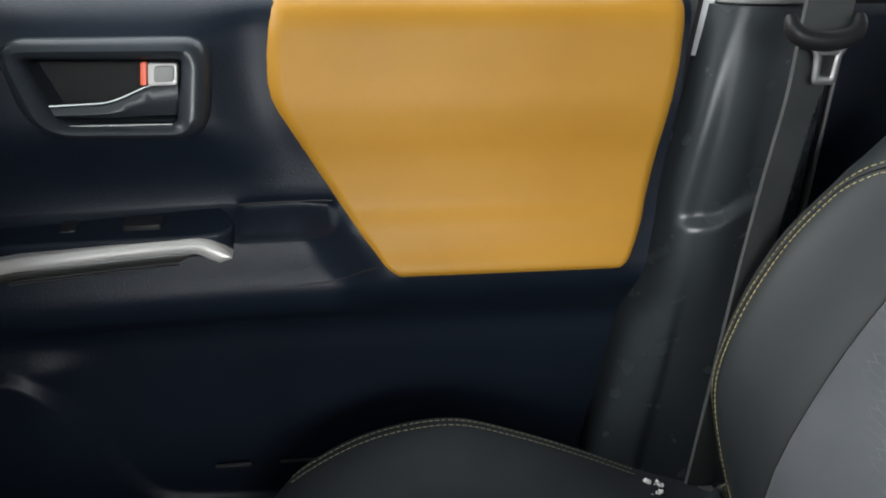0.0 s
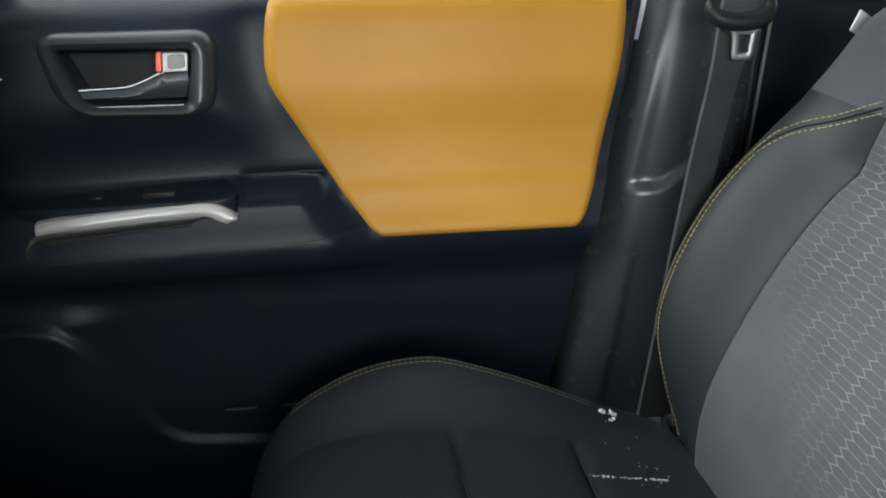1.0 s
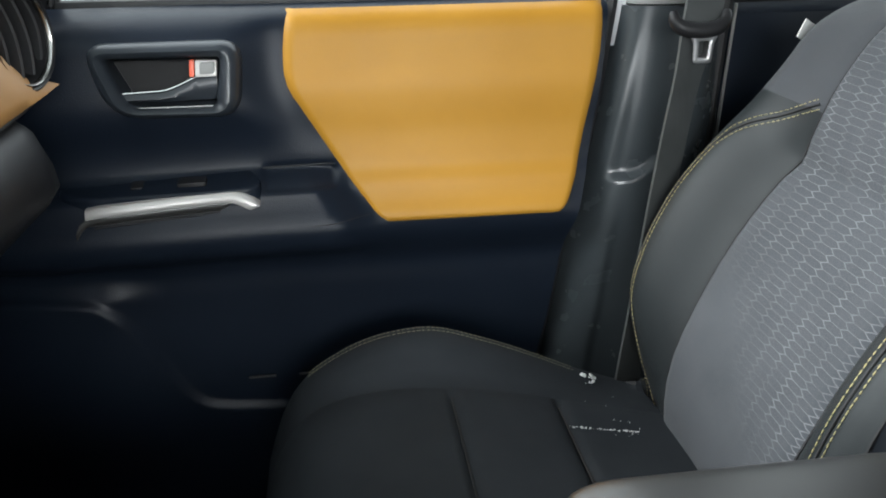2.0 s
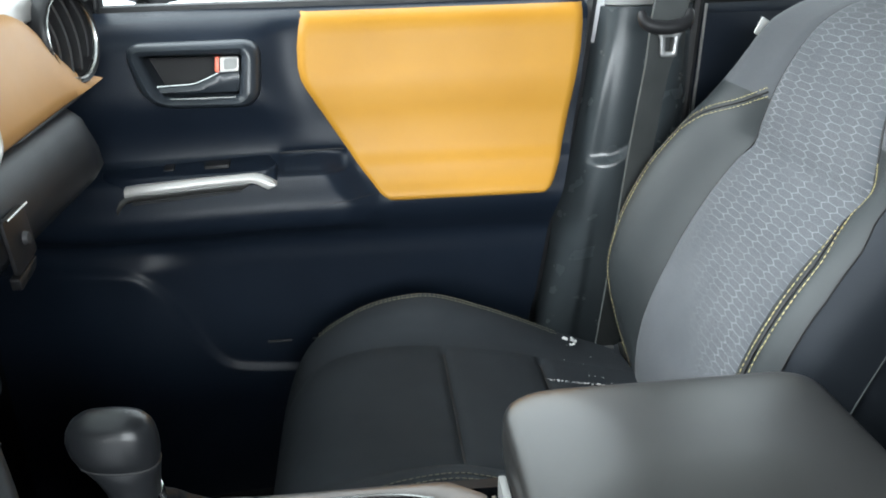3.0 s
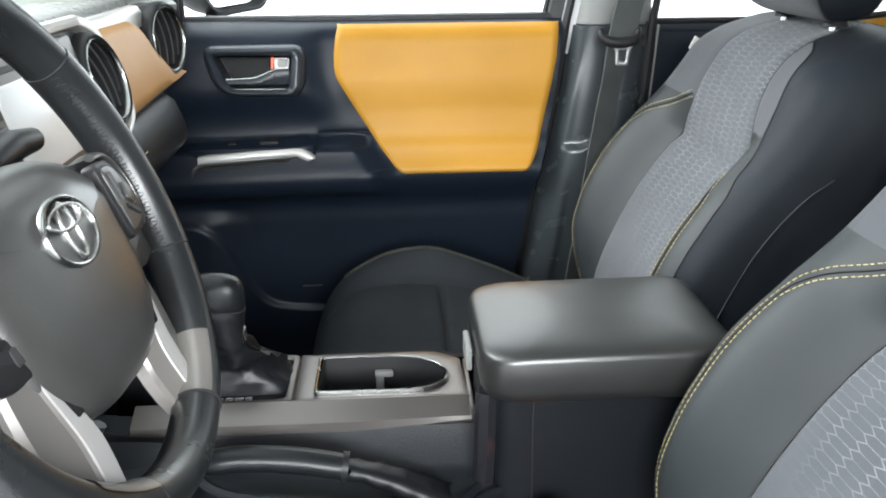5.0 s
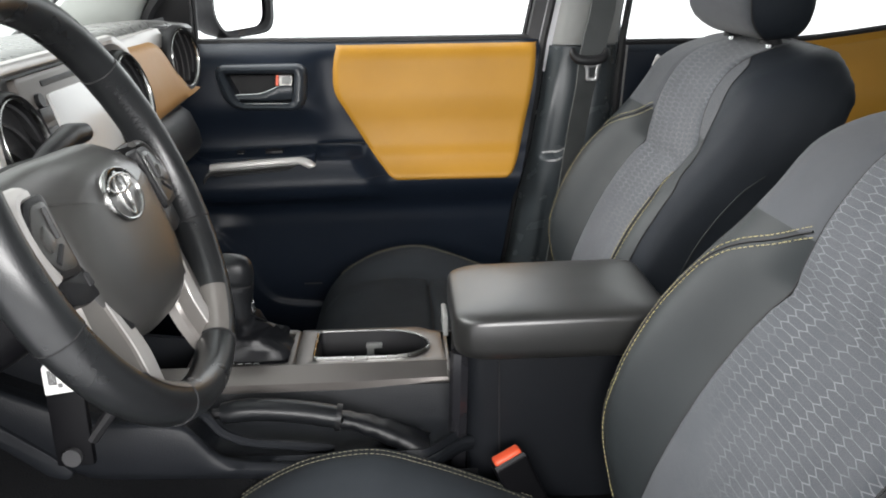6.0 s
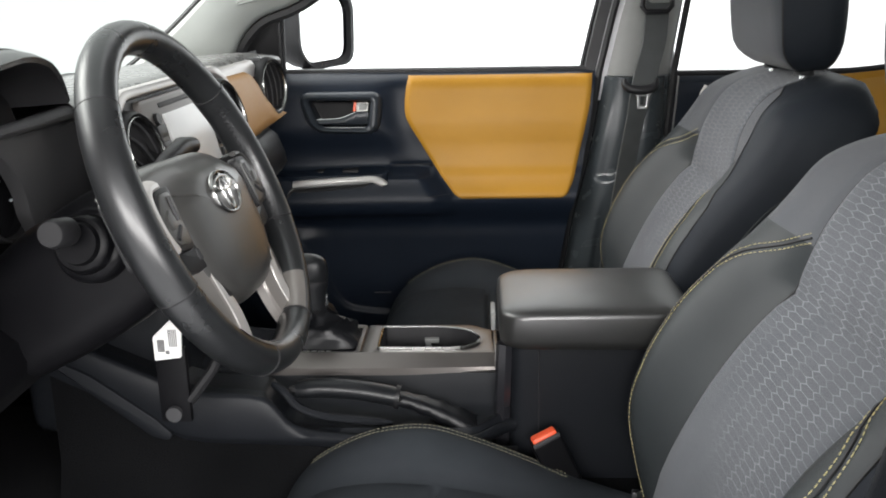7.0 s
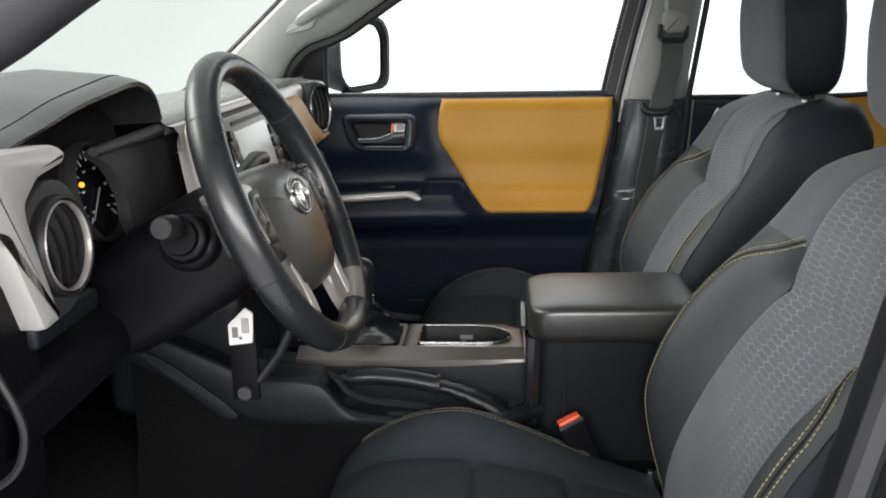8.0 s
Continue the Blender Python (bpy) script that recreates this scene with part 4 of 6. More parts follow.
def build_seat(out=0.0, lean=23):
    global UPV, FWD
    UPV, FWD = Vector((math.sin(radians(lean)), 0, math.cos(radians(lean)))), Vector((-math.cos(radians(lean)), 0, math.sin(radians(lean))))
    seat = thing("car_seat", (0.1, SEAT_Y, 0.48), "grey cloth bucket seat with honeycomb insert and yellow stitching", "seat", "front seats")
    part("backrest_insert", insert_sheet(), M_HEX, seat, "grey cloth with pale honeycomb print", sharp=70)
    for side in (-1, 1):
        part("backrest_bolster", flank_sheet(side, 0, 0.0, 0.425, 14), M_BOLSTER, seat, "dark grey smooth side bolster", sharp=70)
        part("backrest_shoulder", flank_sheet(side, 0, 0.425, 0.600, 14), M_CLOTH, seat, "grey cloth shoulder panel", sharp=70)
        part("backrest_side", flank_sheet(side, 1, 0.0, 0.600, 40), M_SEATSIDE, seat, "near black side and back panel", sharp=70)
        # double seam along the crest, turning in over the shoulder
        sb = stitches(crest_line(side, -0.0048, out))
        stitches(crest_line(side, 0.0048, out), bm=sb)
        part("stitching", sb, M_THREAD, seat, "double row of yellow stitches")
        part("seam_welt", tube(crest_line(side, 0.0, out)[::2], 0.0013, 5), M_DARKTHREAD, seat, "dark seam between the stitch rows")
        part("side_seam", tube([back_point(side * flank(s, 0, 2, side)[1][0], s, flank(s, 0, 2, side)[1][1] + 0.0003) for s in list(np.linspace(0.02, 0.52, 44)) + list(np.linspace(0.525, 0.555, 12))], 0.0012, 5), M_DARKTHREAD, seat, "dark seam along the side")
        part("insert_seam", tube([back_point(side * back_section(s)[6][0], s, back_section(s)[6][1] + 0.001) for s in np.linspace(0.02, 0.58, 50)], 0.0014, 5), M_DARKTHREAD, seat, "dark insert seam")
    for side in (-1, 1):
        welt = spline([(0.200, 0.026, 0), (0.245, 0.0265, 0), (0.29, 0.0245, 0), (0.33, 0.018, 0), (0.365, 0.008, 0), (0.39, -0.002, 0), (0.415, -0.018, 0)], 5)
        part("panel_welt", tube([back_point(side * (np.interp(p.x, [q[0] for q in WIDE], [q[1] for q in WIDE]) * 0.245 + 0.0004), p.x, p.y) for p in welt], 0.0012, 5), M_BOLSTER, seat, "raised grey seam across the side panel")
    capb = bmesh.new()
    sec = back_section(0.600)
    ringp = [back_point(u, 0.600, n) for u, n in sec] + [back_point(-u, 0.600, n) for u, n in sec[-2:0:-1]]
    cx = sum((p for p in ringp), Vector()) / len(ringp)
    grid([[p.lerp(cx, f) + UPV * (0.004 * (1 - (1 - f) ** 2)) for p in ringp] for f in (0, 0.15, 0.4, 0.7, 0.98)], True, bm=capb, cap=False)
    part("backrest_top", capb, M_CLOTH, seat, "grey cloth top")

    # cushion
    CZ = [(-0.212, 0.735), (-0.20, 0.775), (-0.185, 0.808), (-0.165, 0.832), (-0.13, 0.857), (-0.09, 0.876), (-0.05, 0.885), (-0.01, 0.886), (0.045, 0.869), (0.108, 0.843), (0.175, 0.812), (0.25, 0.785)]
    MZ = [(-0.212, 0.735), (-0.20, 0.772), (-0.185, 0.800), (-0.165, 0.822), (-0.13, 0.840), (-0.09, 0.848), (-0.05, 0.850), (0.0, 0.846), (0.08, 0.832), (0.16, 0.812), (0.25, 0.79)]
    xs = list(np.linspace(-0.212, -0.17, 6)) + list(np.linspace(-0.155, -0.012, 11)) + [-0.006, 0.0, 0.006] + list(np.linspace(0.015, 0.112, 8)) + [0.118, 0.123, 0.128] + list(np.linspace(0.14, 0.25, 8))

    def cush_half(x):
        c, m = curve(CZ, x), curve(MZ, x)
        k = 1 - 0.10 * ease(-0.14, -0.212, x)
        m2 = m - 0.008 * (math.exp(-((x - 0.0) / 0.005) ** 2) + math.exp(-((x - 0.123) / 0.005) ** 2))
        cols = [(0.0, m2 - 0.003), (0.05, m2 - 0.002), (0.10, m2), (0.124, m2 + 0.001), (0.130, m - 0.0004), (0.136, m + 0.0008), (0.15, m + 0.3 * (c - m)), (0.168, m + 0.75 * (c - m)), (0.185, c - 0.001), (0.20, c), (0.215, c - 0.004), (0.232, c - 0.018), (0.245, c - 0.045), (0.25, c - 0.09), (0.245, 0.64)]
        return [(u * k, z) for u, z in cols]

    def cush(side, j0, j1, both=False):
        rows = []
        first = [(u, 0.64) for u, z in cush_half(xs[0])]
        for x, sec in [(-0.195, first), (-0.208, [(u, 0.70) for u, z in cush_half(xs[0])])] + [(x, cush_half(x)) for x in xs]:
            pts = [(side * u, z) for u, z in sec[j0:j1 + 1]]
            if both:
                pts = [(-u, z) for u, z in pts[:0:-1]] + pts
            rows.append([(x, SEAT_Y + u, z) for u, z in pts])
        return grid(rows, flip=(side < 0) and not both)

    for xc in (0.0, 0.123):
        part("cross_seam", tube([(xc, SEAT_Y + u, curve(MZ, xc) - 0.0065) for u in np.linspace(-0.12, 0.12, 9)], 0.0012, 5), M_DARKTHREAD, seat)
    part("cushion_insert", cush(1, 0, 4, True), M_CUSH, seat, "dark grey cloth sitting area", sharp=70)
    for side in (-1, 1):
        part("cushion_bolster", cush(side, 4, 10), M_CUSH, seat, "dark grey cloth side bolster", sharp=70)
        part("cushion_side", cush(side, 10, 14), M_SEATSIDE, seat, "near black cushion side", sharp=70)
        cs = bmesh.new()
        for off in (-0.004, 0.004):
            stitches([(x, SEAT_Y + side * (0.200 + off), curve(CZ, x) + 0.0007) for x in np.linspace(-0.16, 0.16, 40)], bm=cs)
        part("stitching", cs, M_GREYTHREAD, seat, "double row of dull yellow-grey stitches")
        part("seat_rail", box(-0.16, 0.30, SEAT_Y + side * 0.19 - 0.02, SEAT_Y + side * 0.19 + 0.02, 0.48, 0.54, 0.004), M_STEEL, seat, "steel seat rail")
    part("seat_pan", box(-0.17, 0.28, SEAT_Y - 0.225, SEAT_Y + 0.225, 0.53, 0.66, 0.02), M_BLACK, seat, "black seat base cover")
    part("recliner_bracket", box(0.240, 0.258, SEAT_Y + 0.188, SEAT_Y + 0.198, 0.768, 0.802, 0.004), M_CHROME, seat, "dull steel recliner bracket")
    part("recliner_bracket", box(0.240, 0.258, SEAT_Y - 0.198, SEAT_Y - 0.188, 0.768, 0.802, 0.004), M_CHROME, seat, "dull steel recliner bracket")

    # head restraint
    HC, HT = back_point(0.0, 0.6803, 0.0400), radians(lean - 25)
    hu, hf = Vector((math.sin(HT), 0, math.cos(HT))), Vector((-math.cos(HT), 0, math.sin(HT)))

    def head_section(v):
        a = min(1.0, abs(v) / 0.105)
        w = 0.128 * (1 - 0.32 * max(0.0, v / 0.105) ** 2.2 - 0.14 * max(0.0, -v / 0.105) ** 3)
        f = 0.062 - 0.012 * a ** 3 + 0.006 * v / 0.1
        b = -0.058 + 0.008 * a ** 3
        if a > 0.62:
            e = math.sqrt(max(0.0, 1 - ((a - 0.62) / 0.38) ** 2)) * 0.999 + 0.001
            w, f = w * (0.80 + 0.20 * e), f * (0.35 + 0.65 * e)
            f *= 1.0 if v > 0 else 0.45 + 0.55 * e
            b *= (0.35 + 0.65 * e) if v > 0 else (0.80 + 0.20 * e)
        return w, f, b

    def head(front):
        rows = []
        for v in [-0.105, -0.1045, -0.1035, -0.101, -0.097, -0.09, -0.08, -0.065, -0.04, -0.01, 0.02, 0.05, 0.07, 0.082, 0.091, 0.097, 0.101, 0.1035, 0.105]:
            w, f, b = head_section(v)
            edge = 0.80 * f
            if front:
                sec = [(-1.0, edge), (-0.985, 0.87 * f), (-0.93, 0.925 * f), (-0.78, 0.96 * f), (-0.4, f), (0, f), (0.4, f), (0.78, 0.96 * f), (0.93, 0.925 * f), (0.985, 0.87 * f), (1.0, edge)]
            else:
                sec = [(1.0, edge - 0.001), (1.0, 0.3 * b), (0.97, 0.7 * b), (0.88, 0.93 * b), (0.5, b), (0, b), (-0.5, b), (-0.88, 0.93 * b), (-0.97, 0.7 * b), (-1.0, 0.3 * b), (-1.0, edge - 0.001)]
            rows.append([HC + hu * v + hf * n + Vector((0, u * w, 0)) for u, n in sec])
        return grid(rows, flip=True)

    hd = part("headrest", head(False), M_SEATSIDE, seat, "near black headrest back and sides", sharp=70)
    hb = head(True)
    part("headrest_front", hb, M_CLOTH, hd, "grey cloth headrest front", sharp=70)
    for v, z in ((-0.105, 0), (0.105, 0)):
        w, f, b = head_section(v)
        cap_b = bmesh.new()
        cap_b.faces.new([cap_b.verts.new(HC + hu * v + hf * n + Vector((0, u * w, 0))) for u, n in ((-1, 0.2 * f), (-0.8, f), (0.8, f), (1, 0.2 * f), (1, 0.5 * b), (0.8, b), (-0.8, b), (-1, 0.5 * b))])
        part("headrest_cap", cap_b, M_SEATSIDE, hd)
    seam = [HC + hu * v + hf * (0.80 * head_section(v)[1]) + Vector((0, -head_section(v)[0] - 0.0005, 0)) for v in np.linspace(-0.1, 0.1, 16)]
    part("headrest_seam", tube(seam, 0.0016, 5), M_DARKTHREAD, hd)
    for off in (-0.073, 0.073):
        part("headrest_post", tube([back_point(off, 0.5528, -0.0228), back_point(off, 0.6012, -0.0088), back_point(off, 0.6396, 0.0031)], 0.006, 10), M_CHROME, seat, "chromed headrest post")
        gb = bmesh.new()
        bmesh.ops.create_cone(gb, cap_ends=True, segments=16, radius1=0.017, radius2=0.012, depth=0.014, matrix=Matrix.Translation(back_point(off, 0.5884, -0.0120)))
        part("post_guide", gb, M_BLACK, seat, "black plastic post guide")
    return seat


def moved(bm, m):
    bmesh.ops.transform(bm, matrix=m, verts=bm.verts)
    return bm


passenger_seat = build_seat()
driver_seat = build_seat(0.012, 25)
driver_seat.location = (0.1 - 0.07, SEAT_Y - 0.71, 0.48)
tagged(driver_seat, "grey cloth driver's bucket seat with honeycomb insert and yellow stitching")

part("side_tag", moved(box(-0.009, 0.009, -0.001, 0.001, -0.011, 0.011, 0.0006), pose(0.424, SEAT_Y + 0.232, 1.212, 0, 28, 15)), M_WHITE, passenger_seat, "small pale sewn tag")

# crumbs on the passenger cushion, near the hinge
rng = random.Random(4)
cr = bmesh.new()


def crumb(x, y, z, r):
    m = Matrix.Translation((x, y, z)) @ pose(0, 0, 0, rng.uniform(0, 90), rng.uniform(0, 90), 0) @ Matrix.Diagonal((r * rng.uniform(0.6, 1.7), r, r * 0.6, 1))
    bmesh.ops.create_icosphere(cr, subdivisions=1, radius=1, matrix=m)


for k in range(10):
    crumb(0.176 + rng.uniform(-0.012, 0.014), 0.582 + rng.uniform(-0.012, 0.01), 0.813 + rng.uniform(-0.003, 0.002), rng.uniform(0.0012, 0.0042))
# a line of them caught in the cushion's seam, and a few beside it
for k in range(64):
    t = rng.random()
    x = 0.122 + 0.083 * t
    crumb(x, 0.473 + 0.008 * t + rng.uniform(-0.0012, 0.0012), 0.8235 - 0.244 * (x - 0.1113), rng.uniform(0.0004, 0.0009) * (2.2 if k % 14 == 0 else 1))
for k in range(22):
    x = 0.190 + rng.gauss(0, 0.014)
    crumb(x, 0.505 + rng.gauss(0, 0.02), 0.8238 - 0.244 * (x - 0.1113), rng.uniform(0.0004, 0.0009))
tagged(part("crumbs", cr, M_CRUMB), "scattered white crumbs on the passenger seat cushion", "crumbs", kind="stuff")

# ---- passenger's seat belt ----
belt = thing("seat_belt", (0.30, 0.68, 0.78), "black woven seat belt hanging from the middle pillar", "seat belt")
line = spline([(0.337, 0.694, 1.385), (0.332, 0.680, 1.31), (0.314, 0.656, 1.25), (0.301, 0.642, 1.19), (0.2855, 0.637, 1.10), (0.271, 0.632, 1.0), (0.254, 0.620, 0.89), (0.236, 0.606, 0.785)], 6)


def strap(pts, w, thick):
    rows = []
    for p in pts:
        # below the tongue the strap hangs a little twisted
        k, turn = 1 - 0.17 * ease(1.23, 1.15, p.z), 0.004 + 0.012 * ease(1.23, 1.15, p.z)
        rows.append([(p.x - w * k, p.y + 0.003, p.z), (p.x - w * k * 0.96, p.y - thick, p.z), (p.x + w * k * 0.96, p.y - thick + turn, p.z), (p.x + w * k, p.y + 0.002 + turn, p.z)])
    return grid(rows, True, cap=True)


part("webbing", strap(line, 0.0235, 0.0012), M_WEB, belt, "black woven webbing")
grip = spline([(0.2685, 0.6390, 1.2375), (0.2705, 0.6360, 1.2270), (0.2790, 0.6330, 1.2195), (0.2995, 0.6315, 1.2165), (0.3200, 0.6330, 1.2195), (0.3290, 0.6365, 1.2270), (0.3310, 0.6400, 1.2375)], 4)
part("tongue_grip", tube(grip, [0.0035 + 0.0055 * math.sin(math.pi * i / (len(grip) - 1)) ** 0.6 for i in range(len(grip))], 12), M_BLACK, belt, "black plastic belt tongue grip with turned-up ends")
part("tongue_plate", ring_plate(rounded([(0.2865, 1.2125), (0.2925, 1.203), (0.2935, 1.1795), (0.3150, 1.1795), (0.3165, 1.203), (0.3220, 1.2125)], [0.001, 0.004, 0.005, 0.005, 0.004, 0.001], 3), rounded([(0.2985, 1.2045), (0.2990, 1.2020), (0.2995, 1.1865), (0.3095, 1.1865), (0.3105, 1.2020), (0.3110, 1.2045)], 0.002, 3), lambda a, b, c: (a, 0.6345 - c * 0.6, b), 0.004, 0.001), M_STEEL, belt, "steel belt tongue with slot")
anchor = part("upper_anchor", prism(rounded([(0.312, 1.372), (0.318, 1.424), (0.345, 1.428), (0.372, 1.412), (0.368, 1.378)], 0.012, 4), lambda a, b, c: (a, 0.722 - c, b), 0.03, 0.010, 3), M_BTRIM, belt, "mid-grey height adjuster cover")
part("adjuster_slot", box(0.322, 0.330, 0.726, 0.732, 1.425, 1.56, 0.002), M_GREYTRIM, belt, "light edge of the adjuster slot")
part("belt_loop", tube([(0.309, 0.693, 1.395), (0.306, 0.689, 1.372), (0.314, 0.686, 1.362), (0.355, 0.690, 1.362), (0.364, 0.694, 1.372), (0.364, 0.698, 1.392)], 0.0055, 8), M_BLACK, belt, "black belt loop")
part("floor_anchor", box(0.215, 0.255, 0.600, 0.610, 0.752, 0.79, 0.004), M_STEEL, belt, "steel lower belt anchor")

# driver's buckle beside the console box
buckle = thing("belt_buckle", (0.07, -0.085, 0.80), "black seat belt buckle with orange-red release button", "buckle")
BM = pose(0.064, -0.094, 0.861, 0, -24, 0) @ pose(0, 0, 0, 0, 0, 12)
part("buckle_body", moved(box(-0.020, 0.020, -0.0115, 0.0115, -0.075, 0.003, 0.005, 3), BM), M_SHROUD, buckle)
part("release_button", moved(box(-0.0165, 0.0165, -0.0075, 0.0085, -0.006, 0.0085, 0.0035, 3), BM), M_RED, buckle, "orange-red release button")
part("button_rim", moved(box(-0.0185, 0.0185, -0.0110, -0.0085, -0.004, 0.0045, 0.001), BM), M_GREYPL, buckle)
# ---- centre console ----
console = thing("center_console", (-0.1, 0.05, 0.78), "dark plastic centre console with satin trim and cup holder", "console")
# side body, running forward to the dash
FAIR_LOW = [(-0.56, 0.985), (-0.44, 0.900), (-0.415, 0.882), (-0.395, 0.871), (-0.36, 0.8665), (-0.26, 0.8635), (-0.19, 0.860), (0.03, 0.857)]
FAIR_TOP = [(-0.56, 1.010), (-0.44, 0.955), (-0.38, 0.930), (-0.30, 0.922), (-0.285, 0.917), (-0.272, 0.903), (-0.258, 0.885), (-0.240, 0.876), (-0.19, 0.869), (0.03, 0.864)]
rows, wall = [], []
for x in np.linspace(-0.56, 0.03, 80):
    x = float(x)
    zt = 0.912 + 0.02 * ease(-0.30, -0.5, x)
    lo, hi = lerp(FAIR_LOW, x), curve(FAIR_TOP, x)
    # the floor of the hand brake's well lies low behind the outer wall
    well_z = hi - 0.004 + (0.866 - hi + 0.004) * ease(-0.292, -0.268, x)
    tuck = 0.05 * ease(-0.035, 0.03, x)
    wall.append([(p, q + tuck if q < -0.03 else q, r) for p, q, r in [(x, -0.094, lo - 0.012), (x, -0.101, lo - 0.004), (x, -0.1035, lo + 0.002), (x, -0.1030, 0.5 * (lo + hi)), (x, -0.1015, hi - 0.006), (x, -0.098, hi - 0.001), (x, -0.093, hi), (x, -0.088, hi - 0.003), (x, -0.082, well_z + 0.004), (x, -0.074, well_z), (x, -0.026, well_z - 0.002), (x, -0.016, min(well_z + 0.008, zt - 0.024)), (x, 0.0, zt - 0.018), (x, 0.007, zt - 0.006)]])
    rows.append([(x, 0.007, zt - 0.006), (x, 0.03, zt), (x, 0.034, 0.84), (x, 0.142, 0.84), (x, 0.146, zt), (x, 0.165, zt - 0.005), (x, 0.185, 0.84), (x, 0.19, 0.76)])
part("driver_side", grid(wall), M_DASH, console, "black plastic side with a hand brake well", sharp=60)
part("well_rim", tube(spline([(-0.285, -0.060, 0.921), (-0.268, -0.070, 0.914), (-0.253, -0.072, 0.896), (-0.225, -0.072, 0.883), (-0.18, -0.071, 0.876), (-0.13, -0.070, 0.870)], 5), [0.004] + [0.0055] * 24 + [0.003], 8), M_DASH, console, "raised rim inside the hand brake well")
part("carpet_side", grid([[(r[0][0], -0.16, 0.60), (r[0][0], -0.125, 0.74), (r[0][0], -0.096, 0.83), (r[0][0], -0.090, r[0][2] + 0.004)] for r in wall]), M_CARPET, console, "black carpet below the side panel")
part("inner_tray", grid([r[:5] for r in rows]), M_DASH, console)
part("passenger_side", grid([r[4:] for r in rows]), M_DASH, console, "black plastic side")
CUP = [(-0.160, 0.047), (-0.160, 0.128), (-0.075, 0.128), (-0.045, 0.120), (-0.024, 0.104), (-0.016, 0.085), (-0.020, 0.066), (-0.036, 0.052), (-0.06, 0.047)]
# trim plate round the cup holder and the gear gate
plate = thing("console_trim", (-0.15, 0.07, 0.912), "satin bronze-grey console trim plate", "trim")


def on_top(a, b, c):
    return (a, b, 0.916 + c)


cup_out = rounded(CUP, [0.006, 0.006, 0.03, 0.03, 0.02, 0.018, 0.018, 0.02, 0.03], 4)
outer_pts = []
for a, b in cup_out:
    d = Vector((a + 0.085, b - 0.088))
    big = [(-0.183, 0.033), (-0.183, 0.146), (-0.03, 0.146), (0.0, 0.125), (0.004, 0.034)]
    best = None
    for (x0, y0), (x1, y1) in zip(big, big[1:] + big[:1]):
        ex, ey = x1 - x0, y1 - y0
        den = d.x * ey - d.y * ex
        if abs(den) < 1e-9:
            continue
        t = ((x0 + 0.085) * ey - (y0 - 0.088) * ex) / den
        s = ((x0 + 0.085) * d.y - (y0 - 0.088) * d.x) / den
        if t > 0 and -0.001 <= s <= 1.001 and (best is None or t < best):
            best = t
    outer_pts.append((-0.085 + d.x * (best or 1.2), 0.088 + d.y * (best or 1.2)))
part("cup_surround", ring_plate(outer_pts, cup_out, on_top, 0.007), M_CONSOLETRIM, plate, "satin grey surround")
ctr = (-0.085, 0.088)
part("cup_rim", ring_plate([(ctr[0] + (a - ctr[0]) * 1.03, ctr[1] + (b - ctr[1]) * 1.045) for a, b in cup_out], [(ctr[0] + (a - ctr[0]) * 0.975, ctr[1] + (b - ctr[1]) * 0.95) for a, b in cup_out], on_top, 0.0095, 0.002), M_EMBLEM, plate, "chromed cup holder rim")
well = bmesh.new()
grid([[(ctr[0] + (a - ctr[0]) * 0.96, ctr[1] + (b - ctr[1]) * 0.925, z) for a, b in cup_out] for z in (0.926, 0.85)], True, bm=well, flip=True)
well.faces.new([well.verts.new((ctr[0] + (a - ctr[0]) * 0.96, ctr[1] + (b - ctr[1]) * 0.925, 0.85)) for a, b in cup_out])
part("cup_well", well, M_RUBBER, plate, "black cup holder well")
part("cup_tab", box(-0.098, -0.077, 0.114, 0.122, 0.905, 0.912, 0.002), M_BTRIM, plate, "grey cup holder finger")
part("cup_tab_stem", box(-0.097, -0.088, 0.115, 0.121, 0.888, 0.906, 0.0015), M_BTRIM, plate)
side = bmesh.new()
rows = []
for x in np.linspace(-0.345, 0.004, 20):
    k = ease(-0.13, 0.002, x)
    rise = 0.0095 * k ** 1.5
    rows.append([(x, 0.036, 0.918), (x, 0.035, 0.9248), (x, 0.0325, 0.9252), (x, 0.0305, 0.9243), (x, 0.0085 + 0.003 * k, 0.9150), (x, 0.0062 + 0.003 * k, 0.9130 + 0.1 * rise), (x, 0.0050 + 0.003 * k, 0.9005 + rise), (x, 0.0062 + 0.003 * k, 0.8970 + rise), (x, 0.012, 0.8960 + rise)])
grid(rows, bm=side)
part("side_trim", side, M_CONSOLETRIM, plate, "sloped satin bronze-grey side strip", sharp=20)
part("side_trim_end", box(0.0030, 0.0075, 0.009, 0.12, 0.904, 0.924, 0.002), M_CONSOLETRIM, plate)
part("gear_frame", ring_plate(rounded([(-0.314, 0.036), (-0.314, 0.146), (-0.184, 0.146), (-0.184, 0.036)], 0.008, 3), rounded([(-0.302, 0.043), (-0.302, 0.136), (-0.192, 0.136), (-0.192, 0.043)], 0.008, 3), on_top, 0.007), M_CONSOLETRIM, plate, "satin grey gear gate frame")
gate = part("gate_panel", box(-0.303, -0.191, 0.042, 0.137, 0.905, 0.917, 0.002), M_GLOSS, plate, "gloss black gate panel")
marks = bmesh.new()
for x, w in ((-0.268, 0.009), (-0.256, 0.007), (-0.246, 0.008), (-0.235, 0.006)):
    for y in (0.0445, 0.0515):
        tube([(x, y, 0.9175), (x + w, y, 0.9175), (x + w, y + 0.0045, 0.9175), (x, y + 0.0045, 0.9175)], 0.0005, 4, bm=marks, closed=True)
part("gear_marks", marks, M_WHITE, plate, "small pale gear marks")

